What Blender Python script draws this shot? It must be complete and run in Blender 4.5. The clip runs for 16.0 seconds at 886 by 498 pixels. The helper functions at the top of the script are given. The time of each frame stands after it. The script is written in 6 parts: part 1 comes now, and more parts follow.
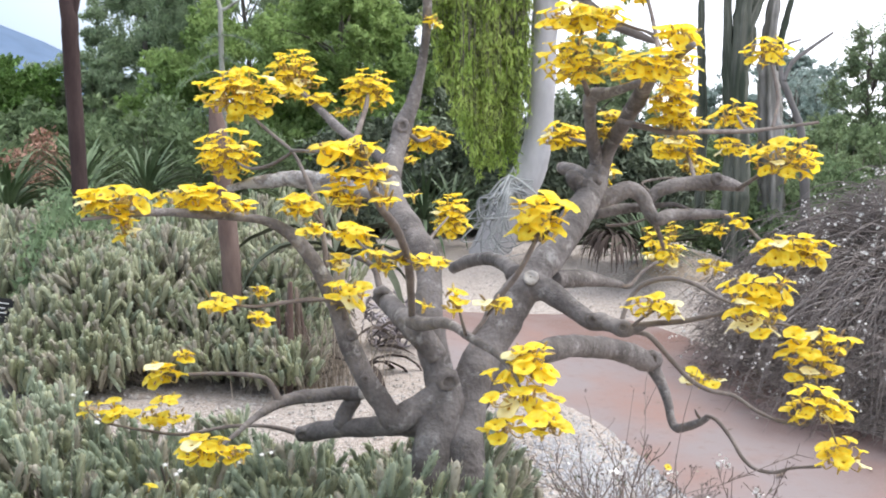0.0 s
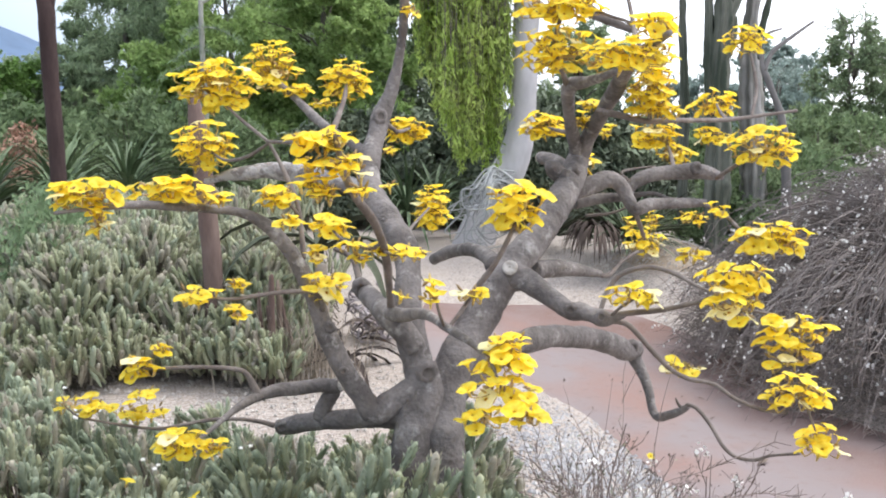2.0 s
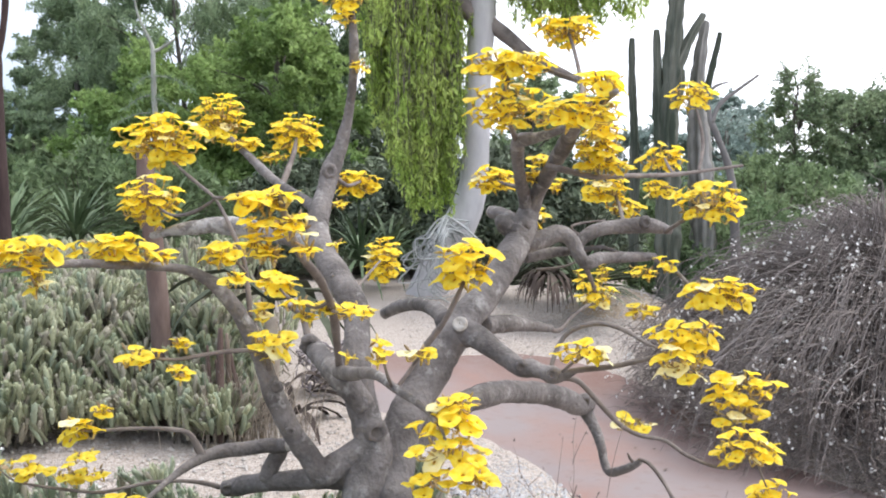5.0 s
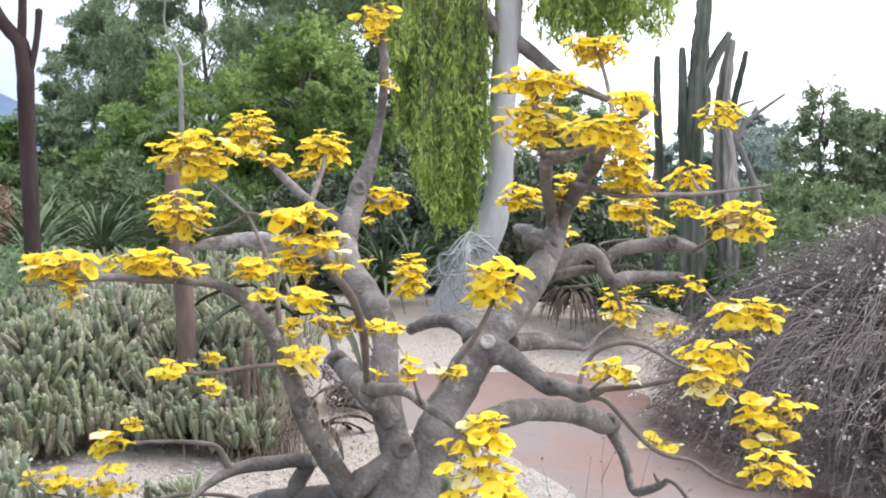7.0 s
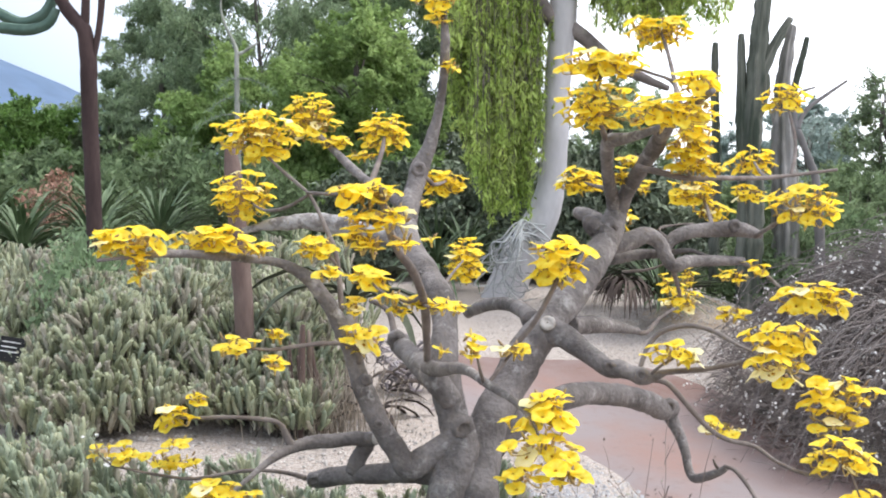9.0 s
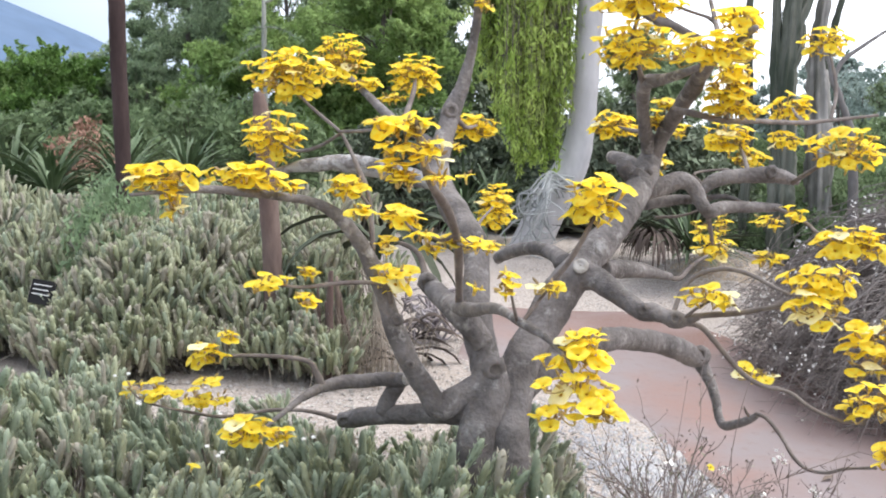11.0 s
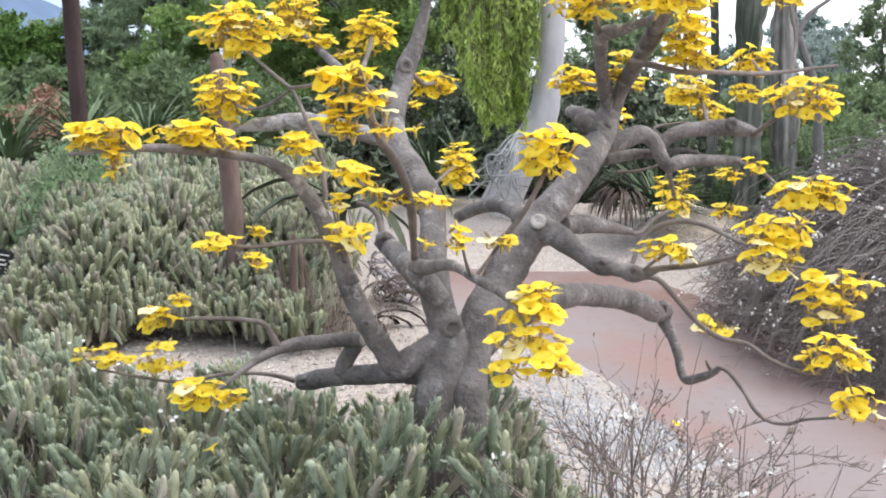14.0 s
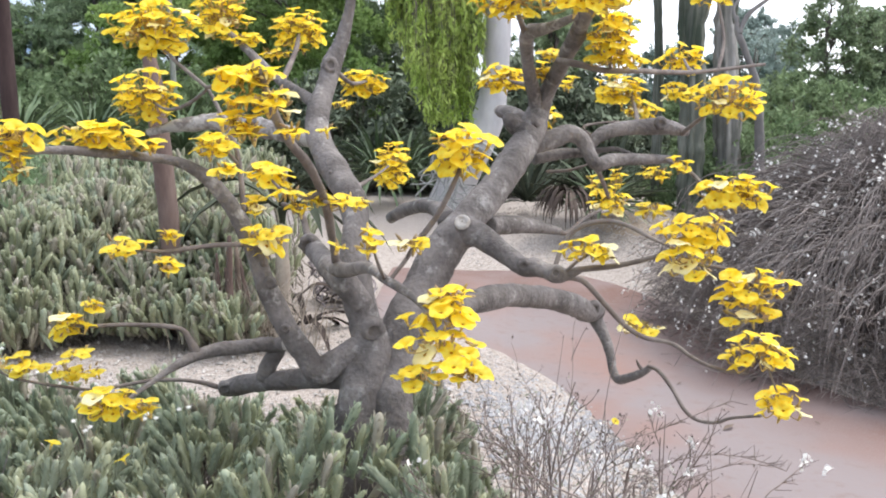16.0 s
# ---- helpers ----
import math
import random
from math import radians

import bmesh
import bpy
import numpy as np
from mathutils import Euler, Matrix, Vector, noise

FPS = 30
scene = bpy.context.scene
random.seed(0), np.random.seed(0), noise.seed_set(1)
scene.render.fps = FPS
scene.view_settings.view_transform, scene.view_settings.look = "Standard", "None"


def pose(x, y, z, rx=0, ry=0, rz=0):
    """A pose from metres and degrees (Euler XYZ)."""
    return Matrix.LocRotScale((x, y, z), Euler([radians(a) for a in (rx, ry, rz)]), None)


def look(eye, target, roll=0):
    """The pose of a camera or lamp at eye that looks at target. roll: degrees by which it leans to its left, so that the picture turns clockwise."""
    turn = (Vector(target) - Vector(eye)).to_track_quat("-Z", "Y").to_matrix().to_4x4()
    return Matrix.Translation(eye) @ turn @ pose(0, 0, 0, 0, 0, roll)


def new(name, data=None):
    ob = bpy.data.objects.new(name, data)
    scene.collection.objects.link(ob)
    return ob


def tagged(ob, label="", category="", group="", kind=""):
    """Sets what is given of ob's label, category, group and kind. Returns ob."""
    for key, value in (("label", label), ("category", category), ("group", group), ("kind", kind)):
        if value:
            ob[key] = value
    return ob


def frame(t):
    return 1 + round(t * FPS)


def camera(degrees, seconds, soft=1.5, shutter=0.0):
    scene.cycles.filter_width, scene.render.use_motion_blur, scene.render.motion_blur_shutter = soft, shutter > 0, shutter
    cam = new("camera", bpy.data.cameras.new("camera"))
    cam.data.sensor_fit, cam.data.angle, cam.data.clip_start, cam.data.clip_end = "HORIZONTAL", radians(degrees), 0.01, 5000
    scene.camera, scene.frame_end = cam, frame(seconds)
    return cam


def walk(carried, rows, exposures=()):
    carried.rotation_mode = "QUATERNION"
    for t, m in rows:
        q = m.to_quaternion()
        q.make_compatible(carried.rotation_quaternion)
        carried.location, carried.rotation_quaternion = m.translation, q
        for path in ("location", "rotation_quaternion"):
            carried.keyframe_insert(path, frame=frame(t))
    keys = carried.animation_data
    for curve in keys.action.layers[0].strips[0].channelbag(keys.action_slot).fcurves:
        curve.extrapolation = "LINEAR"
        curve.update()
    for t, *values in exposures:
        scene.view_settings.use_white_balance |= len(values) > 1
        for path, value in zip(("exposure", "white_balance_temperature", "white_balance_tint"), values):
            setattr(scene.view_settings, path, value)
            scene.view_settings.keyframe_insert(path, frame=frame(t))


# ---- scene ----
cam = camera(48.4, 16.0, soft=1.95)
ROWS = [
    (0, 0.0000, 0.0000, 1.6300, 84.000, 0.000, -0.000),
    (0.5, 0.0034, 0.0011, 1.6253, 83.802, -0.021, 0.038),
    (1, 0.0073, 0.0033, 1.6227, 83.569, 0.149, -0.085),
    (1.5, 0.0110, 0.0030, 1.6262, 83.487, 0.363, -0.384),
    (2, 0.0201, 0.0114, 1.6253, 83.527, 0.376, -0.894),
    (2.5, 0.0274, 0.0206, 1.6254, 83.928, 0.503, -1.473),
    (3, 0.0292, 0.0244, 1.6280, 84.397, 0.426, -2.018),
    (3.5, 0.0327, 0.0301, 1.6326, 84.858, 0.405, -2.527),
    (4, 0.0341, 0.0333, 1.6384, 85.361, 0.456, -2.975),
    (4.6, 0.0363, 0.0358, 1.6456, 85.923, 0.415, -3.388),
    (5.25, 0.0377, 0.0361, 1.6528, 86.426, 0.217, -3.532),
    (5.9, 0.0350, 0.0338, 1.6575, 86.801, -0.017, -3.330),
    (6.5, 0.0264, 0.0295, 1.6579, 87.015, -0.159, -2.807),
    (7, 0.0160, 0.0251, 1.6562, 87.137, -0.217, -2.231),
    (7.5, 0.0069, 0.0224, 1.6526, 87.182, -0.254, -1.466),
    (8, -0.0027, 0.0211, 1.6487, 87.098, -0.270, -0.687),
    (8.5, -0.0097, 0.0219, 1.6410, 86.926, -0.368, 0.050),
    (9, -0.0159, 0.0225, 1.6294, 86.535, -0.526, 0.677),
    (9.6, -0.0236, 0.0254, 1.6155, 85.897, -0.752, 1.330),
    (10.25, -0.0315, 0.0330, 1.6010, 84.968, -0.976, 1.827),
    (10.9, -0.0373, 0.0437, 1.5883, 84.026, -1.017, 2.130),
    (11.5, -0.0394, 0.0551, 1.5791, 83.351, -0.747, 2.260),
    (12, -0.0396, 0.0649, 1.5728, 82.921, -0.361, 2.315),
    (12.5, -0.0364, 0.0722, 1.5687, 82.607, -0.292, 2.133),
    (13, -0.0249, 0.0797, 1.5621, 82.352, -0.137, 1.811),
    (13.5, -0.0061, 0.0862, 1.5602, 82.105, -0.092, 1.317),
    (14, 0.0112, 0.0906, 1.5593, 81.893, -0.158, 0.486),
    (14.5, 0.0323, 0.0980, 1.5598, 81.690, 0.148, -0.301),
    (15, 0.0551, 0.1066, 1.5593, 81.634, 0.221, -0.960),
    (15.5, 0.0807, 0.1181, 1.5590, 81.686, 0.035, -1.539),
    (16, 0.1058, 0.1312, 1.5626, 81.812, -0.003, -2.073),
]
walk(cam, [(t, pose(x, y, z, rx, ry, rz)) for t, x, y, z, rx, ry, rz in ROWS])

import collections

# ---------------------------------------------------------------- light
SUN_ELEV, SUN_AZ = radians(58), radians(65)   # a veiled sun, high, to the right and ahead
world = bpy.data.worlds.new("overcast_sky")
scene.world = world
world.use_nodes = True
wn, wl = world.node_tree.nodes, world.node_tree.links
wn.clear()
w_out, w_bg = wn.new("ShaderNodeOutputWorld"), wn.new("ShaderNodeBackground")
sky = wn.new("ShaderNodeTexSky")
sky.sky_type, sky.sun_disc, sky.sun_elevation, sky.sun_rotation = "NISHITA", False, SUN_ELEV, SUN_AZ
sky_gain = wn.new("ShaderNodeVectorMath")
sky_gain.operation = "SCALE"
sky_gain.inputs["Scale"].default_value = 0.12
coord, cloud = wn.new("ShaderNodeTexCoord"), wn.new("ShaderNodeTexNoise")
cloud.inputs["Scale"].default_value, cloud.inputs["Detail"].default_value = 1.6, 6.0
cover = wn.new("ShaderNodeMapRange")
for k, v in ((1, 0.3), (2, 0.55), (3, 0.6), (4, 0.96)):
    cover.inputs[k].default_value = v
toward = wn.new("ShaderNodeVectorMath")   # the cloud sheet is brighter round the veiled sun
toward.operation = "DOT_PRODUCT"
toward.inputs[1].default_value = (math.sin(SUN_AZ) * math.cos(SUN_ELEV), math.cos(SUN_AZ) * math.cos(SUN_ELEV), math.sin(SUN_ELEV))
glow = wn.new("ShaderNodeMapRange")
for k, v in ((1, 0.08), (2, 0.5), (3, 0.0), (4, 1.0)):
    glow.inputs[k].default_value = v
veil = wn.new("ShaderNodeMix")
veil.data_type = "RGBA"
veil.inputs[6].default_value, veil.inputs[7].default_value = (0.37, 0.455, 0.60, 1), (1.31, 1.33, 1.45, 1)
cloud_col = wn.new("ShaderNodeVectorMath")
cloud_col.operation = "SCALE"
cloud_col.inputs["Scale"].default_value = 1.0
mix = wn.new("ShaderNodeMix")
mix.data_type = "RGBA"
wl.new(coord.outputs["Generated"], cloud.inputs["Vector"])
wl.new(coord.outputs["Generated"], toward.inputs[0])
wl.new(toward.outputs["Value"], glow.inputs[0])
wl.new(glow.outputs[0], veil.inputs[0])
wl.new(veil.outputs[2], cloud_col.inputs[0])
wl.new(cloud.outputs["Fac"], cover.inputs[0])
wl.new(cover.outputs[0], mix.inputs[0])
wl.new(sky.outputs[0], sky_gain.inputs[0])
wl.new(sky_gain.outputs[0], mix.inputs[6])
wl.new(cloud_col.outputs[0], mix.inputs[7])
wl.new(mix.outputs[2], w_bg.inputs[0])
w_bg.inputs[1].default_value = 1.15
wl.new(w_bg.outputs[0], w_out.inputs[0])
sun = new("sun", bpy.data.lights.new("sun", "SUN"))
sun.data.energy, sun.data.angle, sun.data.color = 1.3, radians(14), (1.0, 0.965, 0.92)
sun.matrix_world = look((0, 0, 0), tuple(-c for c in toward.inputs[1].default_value))
scene.view_settings.exposure = 0.71


# ---------------------------------------------------------------- materials
def material(name, colours, scale=6.0, rough=0.8, bump=0.3, bump_scale=40.0, vary=0.25, by="island", thin=0.0, stretch=(1, 1, 1), fine=0.5, mid=(0.35, 0.65), dist=0.01):
    """colours: two base colours mixed by noise; vary: lightness change from piece to piece; thin: share of light that shines through."""
    m = bpy.data.materials.new(name)
    m.use_nodes = True
    n, l = m.node_tree.nodes, m.node_tree.links
    p, out = n["Principled BSDF"], n["Material Output"]
    tc, mp = n.new("ShaderNodeTexCoord"), n.new("ShaderNodeMapping")
    mp.inputs["Scale"].default_value = stretch
    l.new(tc.outputs["Object"], mp.inputs[0])
    big, small = n.new("ShaderNodeTexNoise"), n.new("ShaderNodeTexNoise")
    big.inputs["Scale"].default_value, big.inputs["Detail"].default_value = scale, 5
    small.inputs["Scale"].default_value, small.inputs["Detail"].default_value = bump_scale, 4
    l.new(mp.outputs[0], big.inputs["Vector"]), l.new(mp.outputs[0], small.inputs["Vector"])
    mr = n.new("ShaderNodeMapRange")
    mr.inputs[1].default_value, mr.inputs[2].default_value = mid
    l.new(big.outputs["Fac"], mr.inputs[0])
    mx = n.new("ShaderNodeMix")
    mx.data_type = "RGBA"
    mx.inputs[6].default_value, mx.inputs[7].default_value = (*colours[0], 1), (*colours[1], 1)
    l.new(mr.outputs[0], mx.inputs[0])
    hsv = n.new("ShaderNodeHueSaturation")
    l.new(mx.outputs[2], hsv.inputs["Color"])
    val = n.new("ShaderNodeMath")
    val.operation = "MULTIPLY_ADD"
    val.inputs[1].default_value, val.inputs[2].default_value = 2 * vary, 1 - vary
    if by == "island":
        l.new(n.new("ShaderNodeNewGeometry").outputs["Random Per Island"], val.inputs[0])
    else:
        l.new(n.new("ShaderNodeObjectInfo").outputs["Random"], val.inputs[0])
    grain = n.new("ShaderNodeMath")
    grain.operation = "MULTIPLY_ADD"
    grain.inputs[1].default_value, grain.inputs[2].default_value = fine, 1 - fine / 2
    l.new(small.outputs["Fac"], grain.inputs[0])
    both = n.new("ShaderNodeMath")
    both.operation = "MULTIPLY"
    l.new(val.outputs[0], both.inputs[0]), l.new(grain.outputs[0], both.inputs[1])
    l.new(both.outputs[0], hsv.inputs["Value"])
    l.new(hsv.outputs[0], p.inputs["Base Color"])
    p.inputs["Roughness"].default_value = rough
    p.inputs["Specular IOR Level"].default_value = 0.3
    if bump:
        b = n.new("ShaderNodeBump")
        b.inputs["Strength"].default_value, b.inputs["Distance"].default_value = bump, dist
        l.new(small.outputs["Fac"], b.inputs["Height"]), l.new(b.outputs[0], p.inputs["Normal"])
    if thin:
        t, ms = n.new("ShaderNodeBsdfTranslucent"), n.new("ShaderNodeMixShader")
        ms.inputs[0].default_value = thin
        l.new(hsv.outputs[0], t.inputs[0]), l.new(p.outputs[0], ms.inputs[1]), l.new(t.outputs[0], ms.inputs[2])
        l.new(ms.outputs[0], out.inputs["Surface"])
    return m


M_HOLLOW = material("dark_hollow", ((0.085, 0.074, 0.068), (0.14, 0.123, 0.112)), 30, 0.95, 0.3, 90, 0.05)
M_CUT = material("cut_wood", ((0.34, 0.31, 0.275), (0.48, 0.45, 0.41)), 30, 0.9, 0.3, 120, 0.05)
M_PETAL = material("yellow_petal", ((0.93, 0.66, 0.018), (0.98, 0.865, 0.13)), 2.6, 0.55, 0.1, 90, 0.13, "object", 0.5, fine=0.15)
M_PALE = material("pale_petal", ((0.93, 0.85, 0.36), (0.94, 0.91, 0.66)), 30, 0.55, 0.1, 90, 0.05, "object", 0.35, fine=0.1)
M_THROAT = material("dark_throat", ((0.40, 0.20, 0.012), (0.55, 0.31, 0.02)), 60, 0.7, 0, 90, 0.1)
M_BUD = material("tan_bud", ((0.30, 0.20, 0.11), (0.44, 0.33, 0.19)), 40, 0.95, 0.3, 160, 0.25)
M_CALYX = material("brown_calyx", ((0.34, 0.23, 0.07), (0.50, 0.39, 0.15)), 20, 0.9, 0.3, 80, 0.3)
M_TWIG = material("twig_bark", ((0.13, 0.107, 0.095), (0.215, 0.185, 0.165)), 14, 0.9, 0.4, 90, 0.15)
M_SHOOT = material("grey_green_leaf", ((0.268, 0.32, 0.222), (0.425, 0.465, 0.345)), 2.2, 0.7, 0, 60, 0.28, thin=0.2)
M_SHOOT2 = material("olive_leaf", ((0.315, 0.345, 0.215), (0.47, 0.48, 0.33)), 2.2, 0.7, 0, 60, 0.28, thin=0.2)
M_SHOOT3 = material("sun_bleached_leaf", ((0.34, 0.315, 0.245), (0.46, 0.43, 0.345)), 3.0, 0.8, 0.25, 60, 0.25, thin=0.15)
M_SOILSTEM = material("shaded_stem", ((0.14, 0.122, 0.10), (0.23, 0.205, 0.17)), 8, 0.95, 0.4, 50, 0.3)
M_DRY = material("dry_twig", ((0.15, 0.128, 0.115), (0.31, 0.268, 0.245)), 6, 0.95, 0.2, 60, 0.3)
M_CANE = material("pale_dry_cane", ((0.17, 0.148, 0.137), (0.31, 0.275, 0.255)), 6, 0.9, 0.2, 60, 0.3)
M_WHITEFL = material("white_blossom", ((0.78, 0.76, 0.72), (0.86, 0.85, 0.82)), 20, 0.8, 0, 50, 0.1, thin=0.2)
M_WEED = material("weed_stem", ((0.15, 0.117, 0.104), (0.27, 0.222, 0.20)), 8, 0.9, 0.1, 60, 0.3)
M_WEEDLEAF = material("small_grey_green_leaf", ((0.15, 0.165, 0.11), (0.27, 0.28, 0.20)), 8, 0.8, 0, 60, 0.3, thin=0.25)
M_TRUNKW = material("white_bark", ((0.50, 0.485, 0.49), (0.66, 0.64, 0.64)), 3, 0.8, 0.35, 18, 0.03, stretch=(1, 1, 0.4), fine=0.3)
M_MIDLEAF = material("bush_leaf", ((0.135, 0.195, 0.095), (0.24, 0.31, 0.165)), 0.9, 0.9, 0, 20, 0.35, thin=0.35)
M_SPINE = material("dark_arching_leaf", ((0.03, 0.023, 0.02), (0.065, 0.05, 0.043)), 4, 0.95, 0.1, 30, 0.2)
# undergrowth leaves, with the deep shade below the trees painted into their colour
M_UNDER = material("shade_darkened_leaf", ((0.10, 0.125, 0.085), (0.19, 0.225, 0.145)), 1.2, 0.7, 0, 20, 0.4)
M_WEEP = material("weeping_leaf", ((0.30, 0.42, 0.09), (0.54, 0.64, 0.20)), 1.6, 0.6, 0, 40, 0.4, thin=0.42)
M_TREE = material("tree_leaf", ((0.20, 0.30, 0.10), (0.34, 0.45, 0.17)), 0.5, 0.9, 0, 20, 0.3, thin=0.45)
M_TREED = material("dark_tree_leaf", ((0.24, 0.32, 0.195), (0.37, 0.45, 0.28)), 0.5, 0.9, 0, 20, 0.3, thin=0.58)
M_TREEG = material("broad_tree_leaf", ((0.19, 0.255, 0.145), (0.30, 0.37, 0.22)), 0.9, 0.9, 0, 20, 0.35, thin=0.45)
M_TREEL = material("fresh_tree_leaf", ((0.10, 0.19, 0.045), (0.17, 0.28, 0.075)), 0.5, 0.65, 0, 20, 0.4, thin=0.3)
M_TUFT = material("soft_green_leaf", ((0.17, 0.25, 0.13), (0.28, 0.37, 0.21)), 2.0, 0.8, 0, 30, 0.3, thin=0.3)
M_SAND = material("tan_soil", ((0.37, 0.29, 0.215), (0.52, 0.435, 0.345)), 7, 0.95, 0.9, 70, 0.05, fine=0.95, dist=0.02)
# pale and bluish to paint distance haze into the leaves
M_FAR = material("haze_tinted_leaf", ((0.25, 0.32, 0.29), (0.34, 0.41, 0.37)), 0.5, 0.7, 0, 20, 0.25, thin=0.4)
M_BROWN = material("brown_bark", ((0.128, 0.086, 0.073), (0.205, 0.15, 0.128)), 5, 0.95, 0.6, 45, 0.05, stretch=(1, 1, 0.35))
M_FARBARK = material("grey_brown_bark", ((0.10, 0.085, 0.076), (0.17, 0.148, 0.133)), 3, 0.95, 0.4, 20, 0.1)
M_POLE = material("dark_red_bark", ((0.036, 0.023, 0.022), (0.066, 0.044, 0.041)), 5, 0.95, 0.5, 40, 0.05, stretch=(1, 1, 0.35))
M_CACTUS = material("grey_green_cactus", ((0.055, 0.07, 0.05), (0.20, 0.205, 0.17)), 9, 0.85, 0.5, 30, 0.12, stretch=(1, 1, 0.12), fine=0.9)
M_ARM = material("teal_green_cactus", ((0.06, 0.11, 0.085), (0.13, 0.195, 0.155)), 3, 0.85, 0.3, 30, 0.1)
M_CACTUSG = material("grey_cactus_skin", ((0.13, 0.13, 0.11), (0.38, 0.365, 0.34)), 8, 0.9, 0.5, 26, 0.1, stretch=(1, 1, 0.14), fine=0.9)
M_STALK = material("pale_grey_green_stalk", ((0.24, 0.25, 0.215), (0.38, 0.385, 0.34)), 6, 0.9, 0.4, 30, 0.1, stretch=(1, 1, 0.3))
M_DEAD = material("bleached_wood", ((0.145, 0.137, 0.13), (0.29, 0.275, 0.262)), 3, 0.9, 0.5, 30, 0.1, stretch=(1, 1, 0.4))
M_AGAVE = material("agave_leaf", ((0.06, 0.10, 0.045), (0.14, 0.19, 0.10)), 2, 0.6, 0.1, 30, 0.3)
M_GREYLEAF = material("grey_strap_leaf", ((0.33, 0.34, 0.33), (0.54, 0.55, 0.53)), 2, 0.7, 0.1, 30, 0.25)
M_DARKLEAF = material("dark_strap_leaf", ((0.04, 0.05, 0.033), (0.085, 0.097, 0.065)), 2, 0.95, 0.1, 30, 0.3)
M_DEADLEAF = material("dead_leaf", ((0.12, 0.09, 0.07), (0.24, 0.19, 0.15)), 3, 0.9, 0.2, 30, 0.35)
M_DEADDARK = material("old_dead_leaf", ((0.065, 0.05, 0.042), (0.15, 0.115, 0.095)), 3, 0.95, 0.2, 30, 0.4)
M_GREYDRY = material("grey_dry_leaf", ((0.14, 0.125, 0.12), (0.29, 0.265, 0.255)), 6, 0.9, 0.2, 30, 0.4)
M_CURL = material("mauve_grey_dry_strand", ((0.24, 0.21, 0.215), (0.47, 0.43, 0.44)), 6, 0.9, 0.2, 30, 0.45)
M_STRAW = material("straw", ((0.30, 0.25, 0.20), (0.46, 0.40, 0.33)), 6, 0.9, 0.1, 40, 0.35)
M_RUST = material("rust_blossom", ((0.30, 0.16, 0.11), (0.38, 0.24, 0.18)), 3, 0.8, 0, 30, 0.3)
M_PEBBLE = material("pebble", ((0.38, 0.345, 0.31), (0.53, 0.495, 0.46)), 3, 0.9, 0.2, 120, 0.25)
M_PALESTONE = material("pale_blue_grey_stone", ((0.35, 0.345, 0.35), (0.45, 0.445, 0.445)), 3, 0.9, 0.2, 120, 0.15)
M_SIGN = material("black_plate", ((0.012, 0.012, 0.013), (0.02, 0.02, 0.021)), 10, 0.9, 0, 40, 0.0)
M_LETTER = material("white_print", ((0.75, 0.75, 0.73), (0.8, 0.8, 0.78)), 10, 0.7, 0, 40, 0.0)
M_STAKE = material("galvanised_stake", ((0.25, 0.25, 0.25), (0.35, 0.35, 0.35)), 10, 0.5, 0.1, 40, 0.0)
# the blue of the air before the ridge is mixed into its base colour
M_HILL = material("haze_tinted_mountain", ((0.085, 0.135, 0.215), (0.11, 0.165, 0.25)), 0.004, 1.0, 0, 0.02, 0.0)


def bark_material(name="grey_bark", lo=0.56, hi=0.68, pale=(0.40, 0.385, 0.365)):
    """Smooth grey bark with pores, ring scars and pale lichen flecks."""
    m = material(name, ((0.106, 0.094, 0.088), (0.228, 0.206, 0.195)), 10, 0.85, 0.7, 75, 0.05, fine=0.8, dist=0.01)
    n, l = m.node_tree.nodes, m.node_tree.links
    p = n["Principled BSDF"]
    src = p.inputs["Base Color"].links[0].from_socket
    tc, t, r, x = n.new("ShaderNodeTexCoord"), n.new("ShaderNodeTexNoise"), n.new("ShaderNodeMapRange"), n.new("ShaderNodeMix")
    t.inputs["Scale"].default_value, t.inputs["Detail"].default_value, t.inputs["Roughness"].default_value = 17, 7, 0.7
    for k, v in ((1, lo), (2, hi), (3, 0.0), (4, 0.75)):
        r.inputs[k].default_value = v
    x.data_type = "RGBA"
    x.inputs[7].default_value = (*pale, 1)
    l.new(tc.outputs["Object"], t.inputs["Vector"]), l.new(t.outputs["Fac"], r.inputs[0]), l.new(r.outputs[0], x.inputs[0])
    l.new(src, x.inputs[6]), l.new(x.outputs[2], p.inputs["Base Color"])
    return m


M_BARK = bark_material()
M_BARKPALE = bark_material("lichened_bark", 0.46, 0.56, (0.47, 0.46, 0.445))


